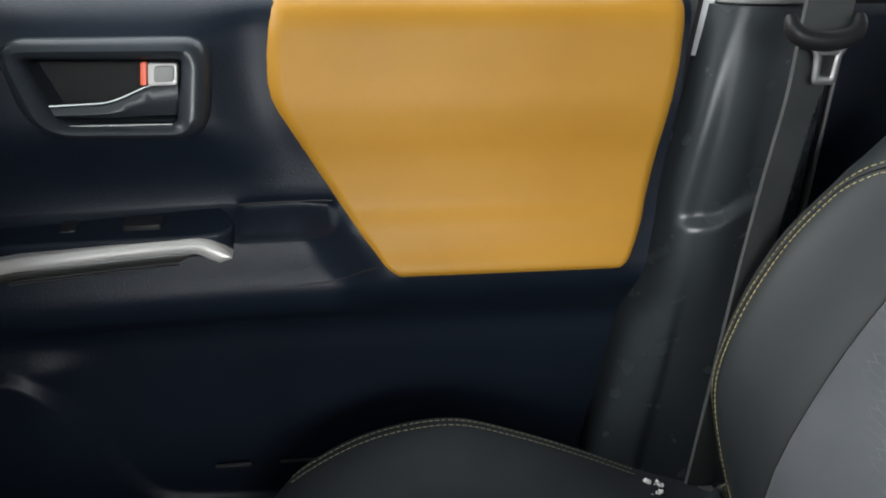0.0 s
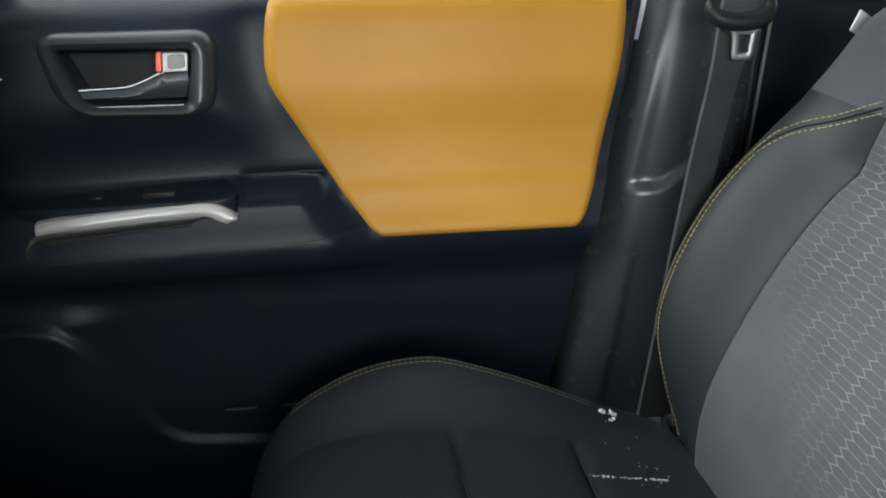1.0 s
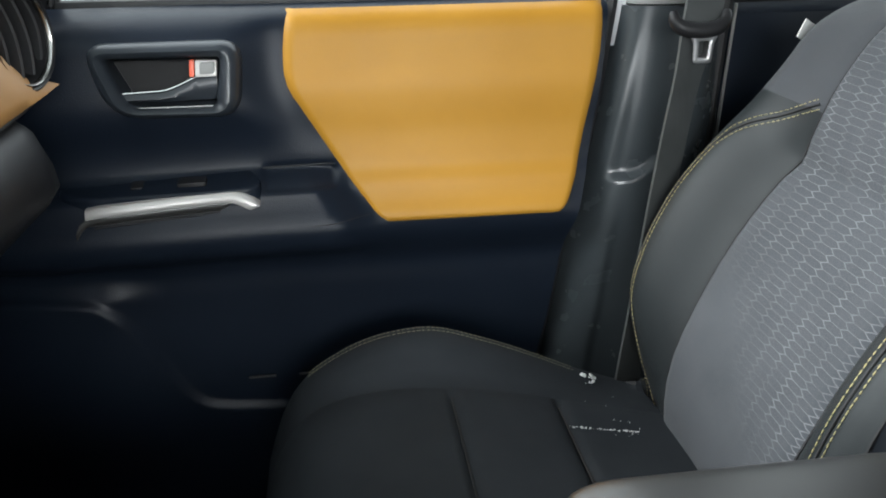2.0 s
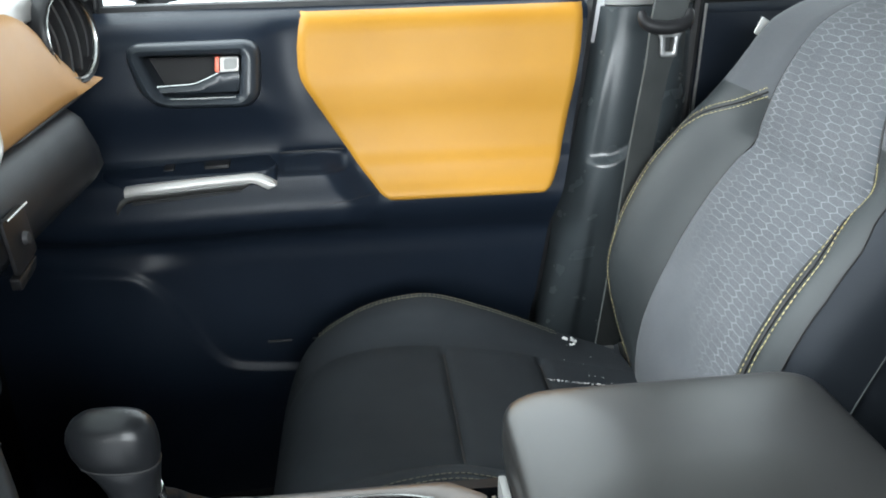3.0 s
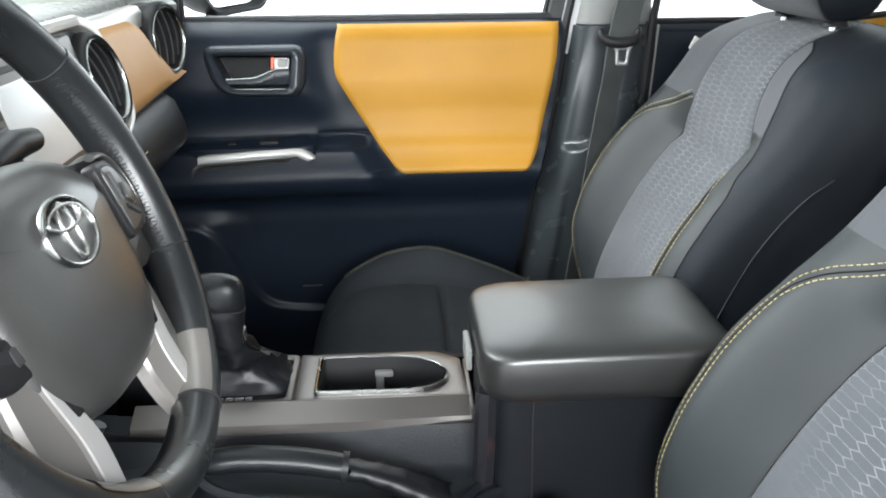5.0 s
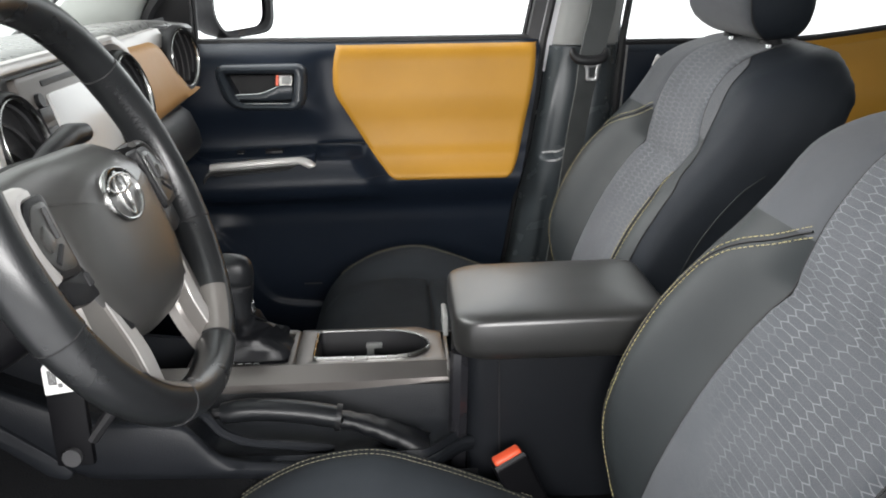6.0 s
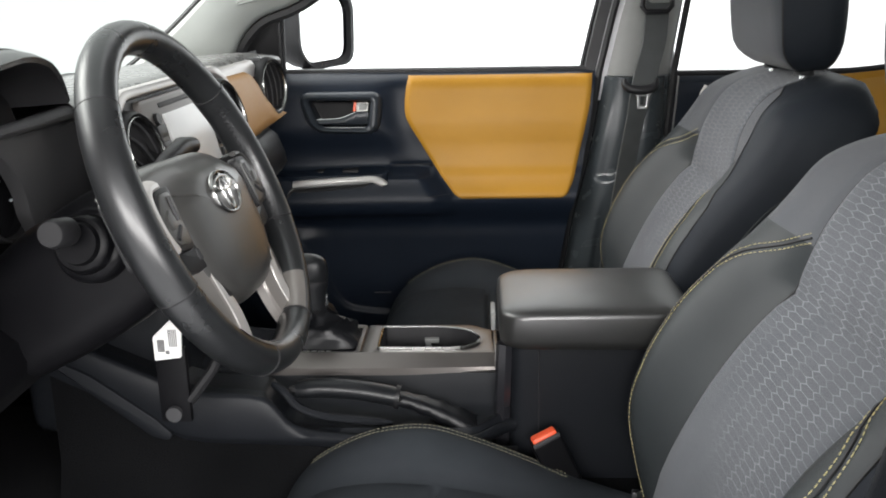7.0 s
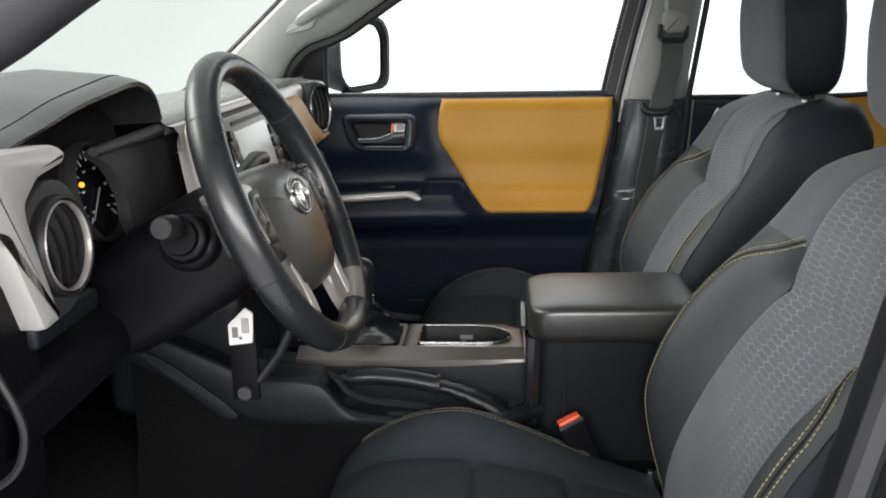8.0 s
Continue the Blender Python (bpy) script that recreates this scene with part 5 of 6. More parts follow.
lampb = box(-0.285, -0.279, 0.0585, 0.0625, 0.917, 0.9182, 0)
part("gear_lamp", lampb, M_BLUE, plate, "lit blue gear lamp")

# gear lever
gear = thing("gear_lever", (-0.235, 0.07, 0.92), "black gear lever with leather boot and chrome collar", "gear lever")
rows = []
rngb = random.Random(7)
wr = [[rngb.uniform(-1, 1) for _ in range(28)] for _ in range(11)]
for i, h in enumerate(np.linspace(0, 1, 11)):
    cx, cy = -0.250 + 0.007 * ease(0, 1, h), 0.099 - 0.044 * ease(0, 1, h)
    hw, hd = 0.050 * (1 - h) ** 1.5 + 0.0140, 0.027 * (1 - h) ** 1.5 + 0.0130
    zz = 0.918 + 0.077 * h ** 0.8
    row = []
    for k in range(28):
        w = 2 * math.pi * k / 28
        sq = 1 / max(abs(math.cos(w)), abs(math.sin(w))) ** (0.75 * (1 - h))
        fold = 1 + (0.30 * (1 - 2 * abs(math.sin(h * 8 + 1.3 * math.sin(w * 2 + 0.7)))) + 0.12 * math.sin(w * 5 + h * 4) + 0.05 * wr[i][k]) * math.sin(math.pi * h)
        row.append((cx + hw * sq * fold * math.cos(w), cy + hd * sq * fold * math.sin(w), zz + 0.006 * math.sin(w * 3 + h * 6) * math.sin(math.pi * h)))
    rows.append(row)
part("boot", grid(rows, True), M_BOOT, gear, "wrinkled black leather boot", sharp=80)
part("collar", tube([(-0.2430, 0.0548, 0.989), (-0.2437, 0.0535, 1.000)], [0.0162, 0.0156], 20), M_CHROME, gear, "chrome collar")
rows = []
for z, xc, hx, hy in ((0.986, -0.244, 0.015, 0.014), (0.995, -0.245, 0.0158, 0.0148), (1.006, -0.2465, 0.0172, 0.0155), (1.016, -0.2485, 0.0205, 0.0165), (1.025, -0.2515, 0.0250, 0.0175), (1.0262, -0.252, 0.0252, 0.0172), (1.0274, -0.2525, 0.0258, 0.0178), (1.034, -0.2538, 0.0280, 0.0185), (1.042, -0.2545, 0.0288, 0.0185), (1.049, -0.2543, 0.0278, 0.0175), (1.054, -0.2537, 0.0255, 0.0158), (1.058, -0.2528, 0.0215, 0.013), (1.0605, -0.252, 0.0155, 0.009), (1.0618, -0.2515, 0.007, 0.004)):
    row = []
    for k in range(28):
        w = 2 * math.pi * k / 28
        cw, sw = math.cos(w), math.sin(w)
        row.append((xc + hx * math.copysign(abs(cw) ** 0.8, cw), 0.0525 + hy * math.copysign(abs(sw) ** 0.8, sw), z - 0.10 * (xc + hx * cw + 0.25)))
    rows.append(row)
part("knob", grid(rows, True, cap=True), M_KNOB, gear, "black grained knob with a seam", sharp=60)
knob_seam = [Vector(p) for p in rows[5]]
part("knob_seam", tube(knob_seam, 0.0009, 5, closed=True), M_DARKTHREAD, gear)

# storage box with the arm rest lid
cbox = thing("console_box", (0.14, 0.045, 0.6), "black console storage box with padded dark vinyl lid", "console")
bx = bmesh.new()
rows = []
outl = rounded([(0.022, -0.050), (0.022, 0.100), (0.245, 0.100), (0.245, -0.050)], 0.022, 5)
for z, k in ((0.50, 1.03), (0.80, 1.01), (0.90, 1.0), (0.965, 1.0), (0.975, 0.985)):
    rows.append([(0.133 + (a - 0.133) * k, 0.025 + (b - 0.025) * k, z) for a, b in outl])
part("box_body", grid(rows, True, cap=True), M_DASH, cbox, "black plastic box")
part("front_cover", prism(rounded([(-0.02, 0.60), (-0.02, 0.968), (0.075, 0.968), (0.075, 0.60)], 0.012), lambda a, b, c: (0.024 - c - 0.006 * ease(0.9, 0.6, b), a, b), 0.012, 0.005), M_DASH, cbox)
part("front_flange", tube([(0.012, -0.04, 0.66), (0.01, -0.038, 0.80), (0.014, -0.034, 0.9), (0.016, -0.03, 0.965)], 0.012, 8), M_GLOSS, cbox, "glossy rounded front edge")
part("box_seam", tube([(0.058, -0.0522, 0.972), (0.0585, -0.053, 0.88), (0.060, -0.055, 0.70)], 0.0012, 5), M_RUBBER, cbox)
lid_out = rounded([(0.008, -0.069), (0.008, 0.121), (0.252, 0.121), (0.252, -0.069)], [0.04, 0.04, 0.03, 0.03], 7)
prof = [(0.969, -0.012), (0.970, -0.004), (0.972, -0.001), (0.982, 0.0005), (0.998, 0.001), (1.0125, 0.0005), (1.0165, -0.0004), (1.0188, -0.0022), (1.0203, -0.0050), (1.0216, -0.0090), (1.0226, -0.0138), (1.0233, -0.0185), (1.0239, -0.0240), (1.0245, -0.030), (1.0252, -0.040), (1.0259, -0.054), (1.0264, -0.068), (1.0266, -0.078)]
rows = []
for z, off in prof:
    row = []
    for a, b in lid_out:
        sx = (0.122 + off) / 0.122
        sy = (0.095 + off) / 0.095
        x, y = 0.130 + (a - 0.130) * sx, 0.026 + (b - 0.026) * sy
        row.append((x, y, z - 0.004 * ease(0.10, 0.0, x) * ease(0.99, 1.02, z)))
    rows.append(row)
lid_bm = grid(rows, True, cap=True)
bmesh.ops.recalc_face_normals(lid_bm, faces=lid_bm.faces)
lid_ob = part("lid", lid_bm, M_LID, cbox, "padded dark grey vinyl lid", sharp=60)
part("lid_latch", box(-0.002, 0.004, 0.005, 0.05, 0.968, 0.993, 0.002), M_BTRIM, lid_ob, "grey lid latch")
part("lid_hinge_trim", tube([(0.256, -0.05, 1.0), (0.258, 0.02, 1.002), (0.256, 0.11, 1.0)], 0.0025, 6), M_CHROME, lid_ob, "thin bright hinge trim")

# hand brake
hb = thing("hand_brake", (-0.15, -0.06, 0.86), "black hand brake lever with grained grip and boot", "hand brake")
gp = spline([(-0.256, -0.050, 0.908), (-0.22, -0.050, 0.911), (-0.17, -0.051, 0.907), (-0.125, -0.053, 0.899)], 5)
part("grip", tube(gp, [0.0125, 0.0135] + [0.0145] * (len(gp) - 3) + [0.0135], 12, flat=0.85), M_KNOB, hb, "black grained grip")
part("button", tube([(-0.266, -0.050, 0.907), (-0.256, -0.050, 0.908)], 0.006, 8), M_BLACK, hb, "release button")
part("grip_ring", tube([(-0.128, -0.053, 0.8995), (-0.122, -0.053, 0.8985)], 0.0152, 12), M_BLACK, hb)
rows = []
for i, h in enumerate(np.linspace(0, 1, 14)):
    x, z = -0.122 + 0.100 * h, 0.898 - 0.024 * h - 0.022 * h * h
    r = 0.0135 + 0.014 * h ** 1.2 + 0.0015 * math.sin(h * 26)
    rows.append([(x + 0.004 * math.sin(3 * w), -0.055 + r * math.cos(w) * 0.9, z + r * 0.62 * math.sin(w)) for w in (2 * math.pi * k / 16 for k in range(16))])
part("boot", grid(rows, True, cap=True), M_BOOT, hb, "ribbed black boot", sharp=80)

# ---- dashboard ----
dash = thing("dashboard", (-0.6, MID, 0.95), "dark dashboard with tan vinyl panel and silver centre frame", "dashboard")
# upper pad, from the windscreen to the front lip
rows = []
for y in np.linspace(-0.172, 0.70, 26):
    e = ease(0.52, 0.70, abs(y - MID))
    rows.append([(x + 0.04 * e, y, z - 0.015 * e) for x, z in ((-0.86, 1.22), (-0.85, 1.252), (-0.75, 1.272), (-0.62, 1.290), (-0.52, 1.300), (-0.468, 1.302), (-0.452, 1.299), (-0.445, 1.292), (-0.448, 1.28), (-0.47, 1.27))])
part("top_pad", grid(rows, flip=True), M_DASHSHEEN, dash, "grained top pad, windscreen sheen painted into its grey")
# brushed strip under the lip
rows = [[(x, y, z) for x, z in ((-0.452, 1.292), (-0.436, 1.290), (-0.430, 1.282), (-0.428, 1.262), (-0.44, 1.255))] for y in np.linspace(-0.17, 0.55, 20)]
part("face_strip", grid(rows, flip=True), M_SILVER, dash, "satin light grey strip under the top pad")
# tan panel on the passenger side
rows = []
for k in range(40):
    y = 0.255 + 0.39 * k / 39
    b = (y - 0.255) / 0.39
    top = 1.279 - 0.006 * b - 0.085 * ease(0.46, 0.655, y) ** 0.9
    bot = 1.166 + 0.014 * b
    row = []
    for a, dx in ((0, -0.03), (0.0, -0.008), (0.04, 0.0), (0.12, 0.004), (0.35, 0.012), (0.6, 0.020), (0.82, 0.027), (0.93, 0.028), (0.98, 0.023), (1.0, 0.010), (1.0, -0.02)):
        row.append((-0.420 + dx - 0.004 * ease(0.55, 0.645, y), y, top + (bot - top) * a))
    rows.append(row)
part("tan_panel", grid(rows, flip=True), M_DASHTAN, dash, "tan vinyl dash panel", sharp=60)
part("tan_panel_edge", tube([(r[9][0] + 0.004, r[9][1], r[9][2] - 0.004) for r in rows], 0.003, 6), M_RUBBER, dash)
# lower passenger dash and glove box
rows = []
for y in np.linspace(0.18, 0.62, 20):
    e = ease(0.50, 0.62, y)
    rows.append([(x - 0.10 * e * e, y, z + dz * 0.03 * e) for x, z, dz in ((-0.44, 1.178, 0), (-0.405, 1.168, 0), (-0.390, 1.157, 0), (-0.377, 1.125, 0), (-0.374, 1.105, 0), (-0.380, 1.094, 1), (-0.395, 1.086, 1), (-0.45, 1.07, 1), (-0.52, 1.02, 1), (-0.6, 0.95, 1))])
part("glove_box", grid(rows, flip=True), M_DASH, dash, "dark grey glove box door")
rows = []
for y in np.linspace(0.55, 0.69, 8):
    rows.append([(x, y, z) for x, z in ((-0.46, 1.30), (-0.445, 1.24), (-0.455, 1.17), (-0.48, 1.10), (-0.53, 1.04), (-0.60, 0.98))])
part("dash_end", grid(rows, flip=True), M_DASH, dash, "black dash end")
part("glove_latch", prism(rounded([(0.236, 1.134), (0.285, 1.136), (0.287, 1.092), (0.238, 1.086)], 0.005), lambda a, b, c: (-0.375 + c - 0.08 * (b - 1.11), a, b), 0.0035, 0.0015), M_BLACK, dash, "black glove box latch plate")
part("latch_paddle", prism(rounded([(0.237, 1.0845), (0.283, 1.0895), (0.276, 1.079), (0.240, 1.073)], 0.003), lambda a, b, c: (-0.378 + c, a, b), 0.008, 0.002), M_BLACK, dash, "latch paddle")
part("latch_edge", tube([(-0.3705, 0.238, 1.1345), (-0.3705, 0.283, 1.1365)], 0.0012, 6), M_EMBLEM, dash, "bright upper edge of the latch")
lk = bmesh.new()
bmesh.ops.create_cone(lk, cap_ends=True, segments=16, radius1=0.006, radius2=0.005, depth=0.004, matrix=pose(-0.367, 0.262, 1.112, 0, 90, 0))
part("latch_lock", lk, M_GREYPL, dash, "round lock")


def vent(y, z, ry, rz, x, parent, slat_n=4, tilt=18, ring=M_EMBLEM, skew=0.0, vane=M_GREYPL, lean=0.075):
    """A round louvre: outer ring, inner ring, dark bowl and curved vanes."""
    def at(a, b, c):
        return (x + c - lean * b + skew * a, y + a - skew * c, z + b)
    root = part("vent_ring", ring_plate(ellipse(ry, rz), ellipse(ry * 0.88, rz * 0.88), at, 0.010, 0.004), M_BLACK, parent, "black vent ring")
    part("vent_bright_ring", ring_plate(ellipse(ry * 0.885, rz * 0.885), ellipse(ry * 0.835, rz * 0.835), at, 0.012, 0.002), ring, root, "bright vent ring")
    bowl = bmesh.new()
    grid([[at(a * s, b * s, d) for a, b in ellipse(ry * 0.83, rz * 0.83)] for s, d in ((1, 0.008), (0.96, -0.02), (0.7, -0.035), (0.02, -0.04))], True, bm=bowl)
    part("vent_bowl", bowl, M_BLACK, root, "dark vent bowl")
    for k in range(slat_n):
        f = (k + 0.5) / slat_n * 2 - 1
        half = ry * 0.78 * math.sqrt(1 - (f * 0.86) ** 2)
        rows = []
        for q in np.linspace(-1, 1, 9):
            a0 = f * ry * 0.74 + 0.010 * (1 - q * q)
            ct, st_ = math.cos(radians(tilt)), math.sin(radians(tilt))
            rows.append([at(a_ * ct - q * half * st_, (a_ * st_ + q * half * ct) * rz / ry, d) for a_, d in ((a0 - 0.0014, 0.004), (a0 + 0.0014, 0.005), (a0 + 0.010, -0.016), (a0 + 0.007, -0.018))])
        part("vane", grid(rows, True, cap=True), vane, root, "dark vane")
    return root


vent(0.575, 1.240, 0.052, 0.054, -0.412, dash, tilt=8, skew=0.25)
vent(0.227, 1.235, 0.045, 0.051, -0.399, dash, skew=0.12, lean=0.26)
vent(-0.122, 1.232, 0.043, 0.050, -0.401, dash, slat_n=3, tilt=48, skew=0.12, lean=0.26)
# silver frame of the centre stack
stack_out = rounded([(-0.170, 1.284), (-0.132, 1.302), (0.232, 1.302), (0.272, 1.285), (0.297, 1.202), (0.289, 1.179), (0.262, 1.168), (0.200, 1.148), (0.182, 1.136), (-0.082, 1.136), (-0.100, 1.148), (-0.160, 1.168), (-0.186, 1.179), (-0.194, 1.202)], 0.012, 3)
cs_ = (MID, 1.20)
stack_in = [(cs_[0] + (a - cs_[0]) * 0.93, cs_[1] + (b - cs_[1]) * 0.86) for a, b in stack_out]


def on_stack(a, b, c):
    return (-0.428 + c * 0.97 + 0.26 * (1.30 - b), a, b + 0.25 * c)


part("stack_frame", ring_plate(stack_out, stack_in, on_stack, 0.016, 0.004), M_SILVER, dash, "silver painted centre frame")
part("stack_panel", prism([(cs_[0] + (a - cs_[0]) * 0.95, cs_[1] + (b - cs_[1]) * 0.93) for a, b in stack_out], on_stack, 0.006, 0), M_GREYPL, dash, "dark grey centre panel")
radio = part("radio", prism(rounded([(-0.085, 1.285), (0.190, 1.285), (0.182, 1.165), (-0.078, 1.165)], 0.008), on_stack, 0.014, 0.004), M_RADIO, dash, "dark satin radio panel")
part("disc_slot", prism(rounded([(-0.03, 1.276), (0.14, 1.276), (0.14, 1.270), (-0.03, 1.270)], 0.002, 2), on_stack, 0.0152, 0.0005), M_RUBBER, radio, "dark disc slot")
part("screen", prism(rounded([(-0.028, 1.262), (0.132, 1.262), (0.130, 1.180), (-0.026, 1.180)], 0.004), on_stack, 0.017, 0.001), M_SCREENGLARE, radio, "touch screen with a window's reflection painted as its pale colour")
for k in range(4):
    part("radio_button", prism(rounded([(-0.066, 1.252 - 0.02 * k), (-0.037, 1.252 - 0.02 * k), (-0.037, 1.237 - 0.02 * k), (-0.066, 1.237 - 0.02 * k)], 0.002, 2), on_stack, 0.0185, 0.0015), M_BLACK, radio)
    part("radio_button", prism(rounded([(0.142, 1.252 - 0.02 * k), (0.172, 1.252 - 0.02 * k), (0.172, 1.237 - 0.02 * k), (0.142, 1.237 - 0.02 * k)], 0.002, 2), on_stack, 0.0185, 0.0015), M_BLACK, radio)
kb = bmesh.new()
bmesh.ops.create_cone(kb, cap_ends=True, segments=20, radius1=0.008, radius2=0.007, depth=0.012, matrix=pose(-0.405, -0.052, 1.262, 0, 75, 0))
part("radio_knob", kb, M_BLACK, radio, "black radio knob")
part("climate_panel", prism(rounded([(-0.085, 1.118), (0.165, 1.118), (0.14, 1.035), (-0.06, 1.035)], 0.01), on_stack, 0.004, 0.002), M_DASH, dash, "dark climate control panel")
for yk in (-0.03, 0.05, 0.13):
    kb = bmesh.new()
    bmesh.ops.create_cone(kb, cap_ends=True, segments=24, radius1=0.024, radius2=0.021, depth=0.022, matrix=pose(-0.385, yk, 1.075, 0, 75, 0))
    part("climate_knob", kb, M_BLACK, dash, "black climate knob")
part("stack_bridge", box(-0.62, -0.40, -0.055, 0.155, 0.84, 1.04, 0.03, 3), M_DASH, dash, "black lower centre stack")

# instrument hood and dials
HOOD = [(-0.60, 1.270), (-0.58, 1.297), (-0.53, 1.314), (-0.46, 1.326), (-0.39, 1.339), (-0.30, 1.349), (-0.245, 1.353), (-0.208, 1.346), (-0.188, 1.332), (-0.179, 1.317), (-0.174, 1.302)]
hp = spline([(y, z, 0) for y, z in HOOD], 4)
rows = []
for x, k, dz in ((-0.80, 0.86, -0.065), (-0.72, 0.94, -0.020), (-0.64, 0.985, 0.008), (-0.56, 1.0, 0.014), (-0.472, 1.0, 0.0055), (-0.472, 0.9985, 0.0047), (-0.464, 0.999, 0.0035), (-0.455, 1.0, 0.001), (-0.447, 0.997, -0.003), (-0.449, 0.985, -0.008), (-0.50, 0.965, -0.012), (-0.57, 0.94, -0.020)):
    rows.append([(x, -0.37 + (p.x + 0.37) * k, 1.27 + (p.y - 1.27) * (k if k < 1 else 1) + dz * (0.3 + 0.7 * (p.y - 1.27) / 0.096)) for p in hp])
part("instrument_hood", grid(rows[:5]), M_HOOD, dash, "dark grey grained instrument hood", sharp=60)
part("hood_rim", grid(rows[5:10]), M_HOOD, dash, "dark grey rim of the instrument hood", sharp=60)
part("hood_lining", grid(rows[9:]), M_RUBBER, dash, "black hood lining")
part("hood_inner", grid([[(x, -0.37 + (p.x + 0.37) * 0.93, max(1.10, p.y - 0.03)) for p in hp] for x in (-0.50, -0.60)]), M_BLACK, dash)
cl = part("instrument_panel", prism(rounded([(-0.57, 1.33), (-0.12, 1.33), (-0.12, 1.05), (-0.57, 1.05)], 0.01), lambda a, b, c: (-0.555 + c + 0.2 * (1.22 - b), a, b), 0.01, 0), M_BLACK, dash, "black instrument panel")
for yk in (-0.198, -0.38):
    def at(a, b, c, yk=yk):
        return (-0.535 + c - 0.2 * b, yk + a, 1.215 + b)
    dial = part("dial", prism(ellipse(0.058, 0.058, 36), at, 0.004, 0.001), M_GLOSS, cl, "gloss black dial")
    part("dial_rim", ring_plate(ellipse(0.062, 0.062, 36), ellipse(0.056, 0.056, 36), at, 0.012, 0.002), M_GREYPL, dial)
    mk = bmesh.new()
    for k in range(21):
        w = radians(225 - 13.5 * k)
        l = 0.043 if k % 2 else 0.038
        tube([at(l * math.cos(w), l * math.sin(w), 0.0048), at(0.050 * math.cos(w), 0.050 * math.sin(w), 0.0048)], 0.0007, 4, bm=mk)
    for k in range(0, 21, 4):
        w = radians(225 - 13.5 * k)
        c0, s0 = 0.030 * math.cos(w), 0.030 * math.sin(w)
        prism([(c0 - 0.0028, s0 - 0.0013), (c0 + 0.0028, s0 - 0.0013), (c0 + 0.0028, s0 + 0.0013), (c0 - 0.0028, s0 + 0.0013)], lambda a, b, c, at=at: at(a, b, 0.0044 + c), 0.0005, bm=mk)
    part("dial_marks", mk, M_DIALMARK, dial, "pale dial marks")
    part("needle", tube([at(0.006, 0.004, 0.008), at(-0.032, -0.030, 0.008)], [0.0014, 0.0006], 5), M_GREYTRIM, dial, "thin pale needle")
lamp_bm = bmesh.new()
bmesh.ops.create_icosphere(lamp_bm, subdivisions=2, radius=0.0035, matrix=Matrix.Translation((-0.527, -0.239, 1.231)))
part("warning_lamp", lamp_bm, M_AMBER, cl, "lit amber warning lamp")
part("dash_core", box(-0.85, -0.585, -0.66, 0.68, 0.93, 1.262, 0.01), M_BLACK, dash, "black core under the pad")
part("dial_side_panel", prism(rounded([(-0.330, 1.280), (-0.03, 1.286), (-0.03, 1.13), (-0.215, 1.13), (-0.255, 1.196), (-0.256, 1.214), (-0.268, 1.238), (-0.292, 1.262)], [0.006, 0.01, 0.01, 0.02, 0.02, 0.02, 0.02, 0.02], 4), lambda a, b, c: (-0.480 + c, a, b), 0.015, 0.004), M_GREYPL, dash, "dark grey panel beside the dials")
part("dial_side_ledge", tube([(-0.462, -0.338, 1.2835), (-0.458, -0.26, 1.2850), (-0.455, -0.15, 1.2875), (-0.452, -0.03, 1.290)], [0.006, 0.0085, 0.0095, 0.010], 10, flat=0.8), M_GREYPL, dash, "dark grey ledge over the panel")
# ledge between dials and centre stack, lower driver panel
rows = []
for y in np.linspace(-0.58, -0.10, 20):
    rows.append([(x, y, z) for x, z in ((-0.57, 1.13), (-0.50, 1.125), (-0.46, 1.115), (-0.442, 1.10), (-0.438, 1.08), (-0.445, 1.06), (-0.48, 1.045), (-0.57, 1.04))])
part("knee_panel", grid(rows, flip=True), M_SHROUD, dash, "black lower driver panel")
rows = []
for y in np.linspace(-0.62, -0.515, 8):
    rows.append([(x, y, z) for x, z in ((-0.50, 1.30), (-0.455, 1.29), (-0.448, 1.20), (-0.45, 1.12), (-0.46, 1.0), (-0.52, 0.92))])
part("outer_panel", grid(rows, flip=True), M_SHROUD, dash)
part("panel_edge", tube(spline([(-0.455, -0.602, 1.19), (-0.437, -0.602, 1.145), (-0.425, -0.602, 1.116), (-0.421, -0.602, 1.091), (-0.430, -0.602, 1.063), (-0.452, -0.602, 1.044), (-0.50, -0.602, 1.02)], 4), 0.0035, 6), M_BLACK, dash, "raised edge of the outer panel")


def on_side(a, b, c):
    return (-0.446 + c, a, b)


part("vent_frame", prism(rounded([(-0.60, 1.318), (-0.478, 1.311), (-0.463, 1.301), (-0.470, 1.293), (-0.517, 1.287), (-0.541, 1.270), (-0.541, 1.255), (-0.513, 1.172), (-0.506, 1.160), (-0.538, 1.157), (-0.576, 1.245), (-0.60, 1.255)], 0.005, 3), lambda a, b, c: (-0.452 + c, a, b), 0.026, 0.007), M_SILVER, dash, "silver painted vent frame")
part("vent_panel", prism(ellipse(0.058, 0.064, 32, -0.476, 1.215), on_side, 0.006, 0.003), M_GREYPL, dash, "dark grey vent surround")
part("vent_ledge", box(-0.52, -0.44, -0.53, -0.405, 1.135, 1.158, 0.008, 3), M_DASH, dash, "dark ledge under the vent")
vent(-0.479, 1.219, 0.047, 0.047, -0.440, dash, vane=M_BLACK, ring=M_BRONZE)

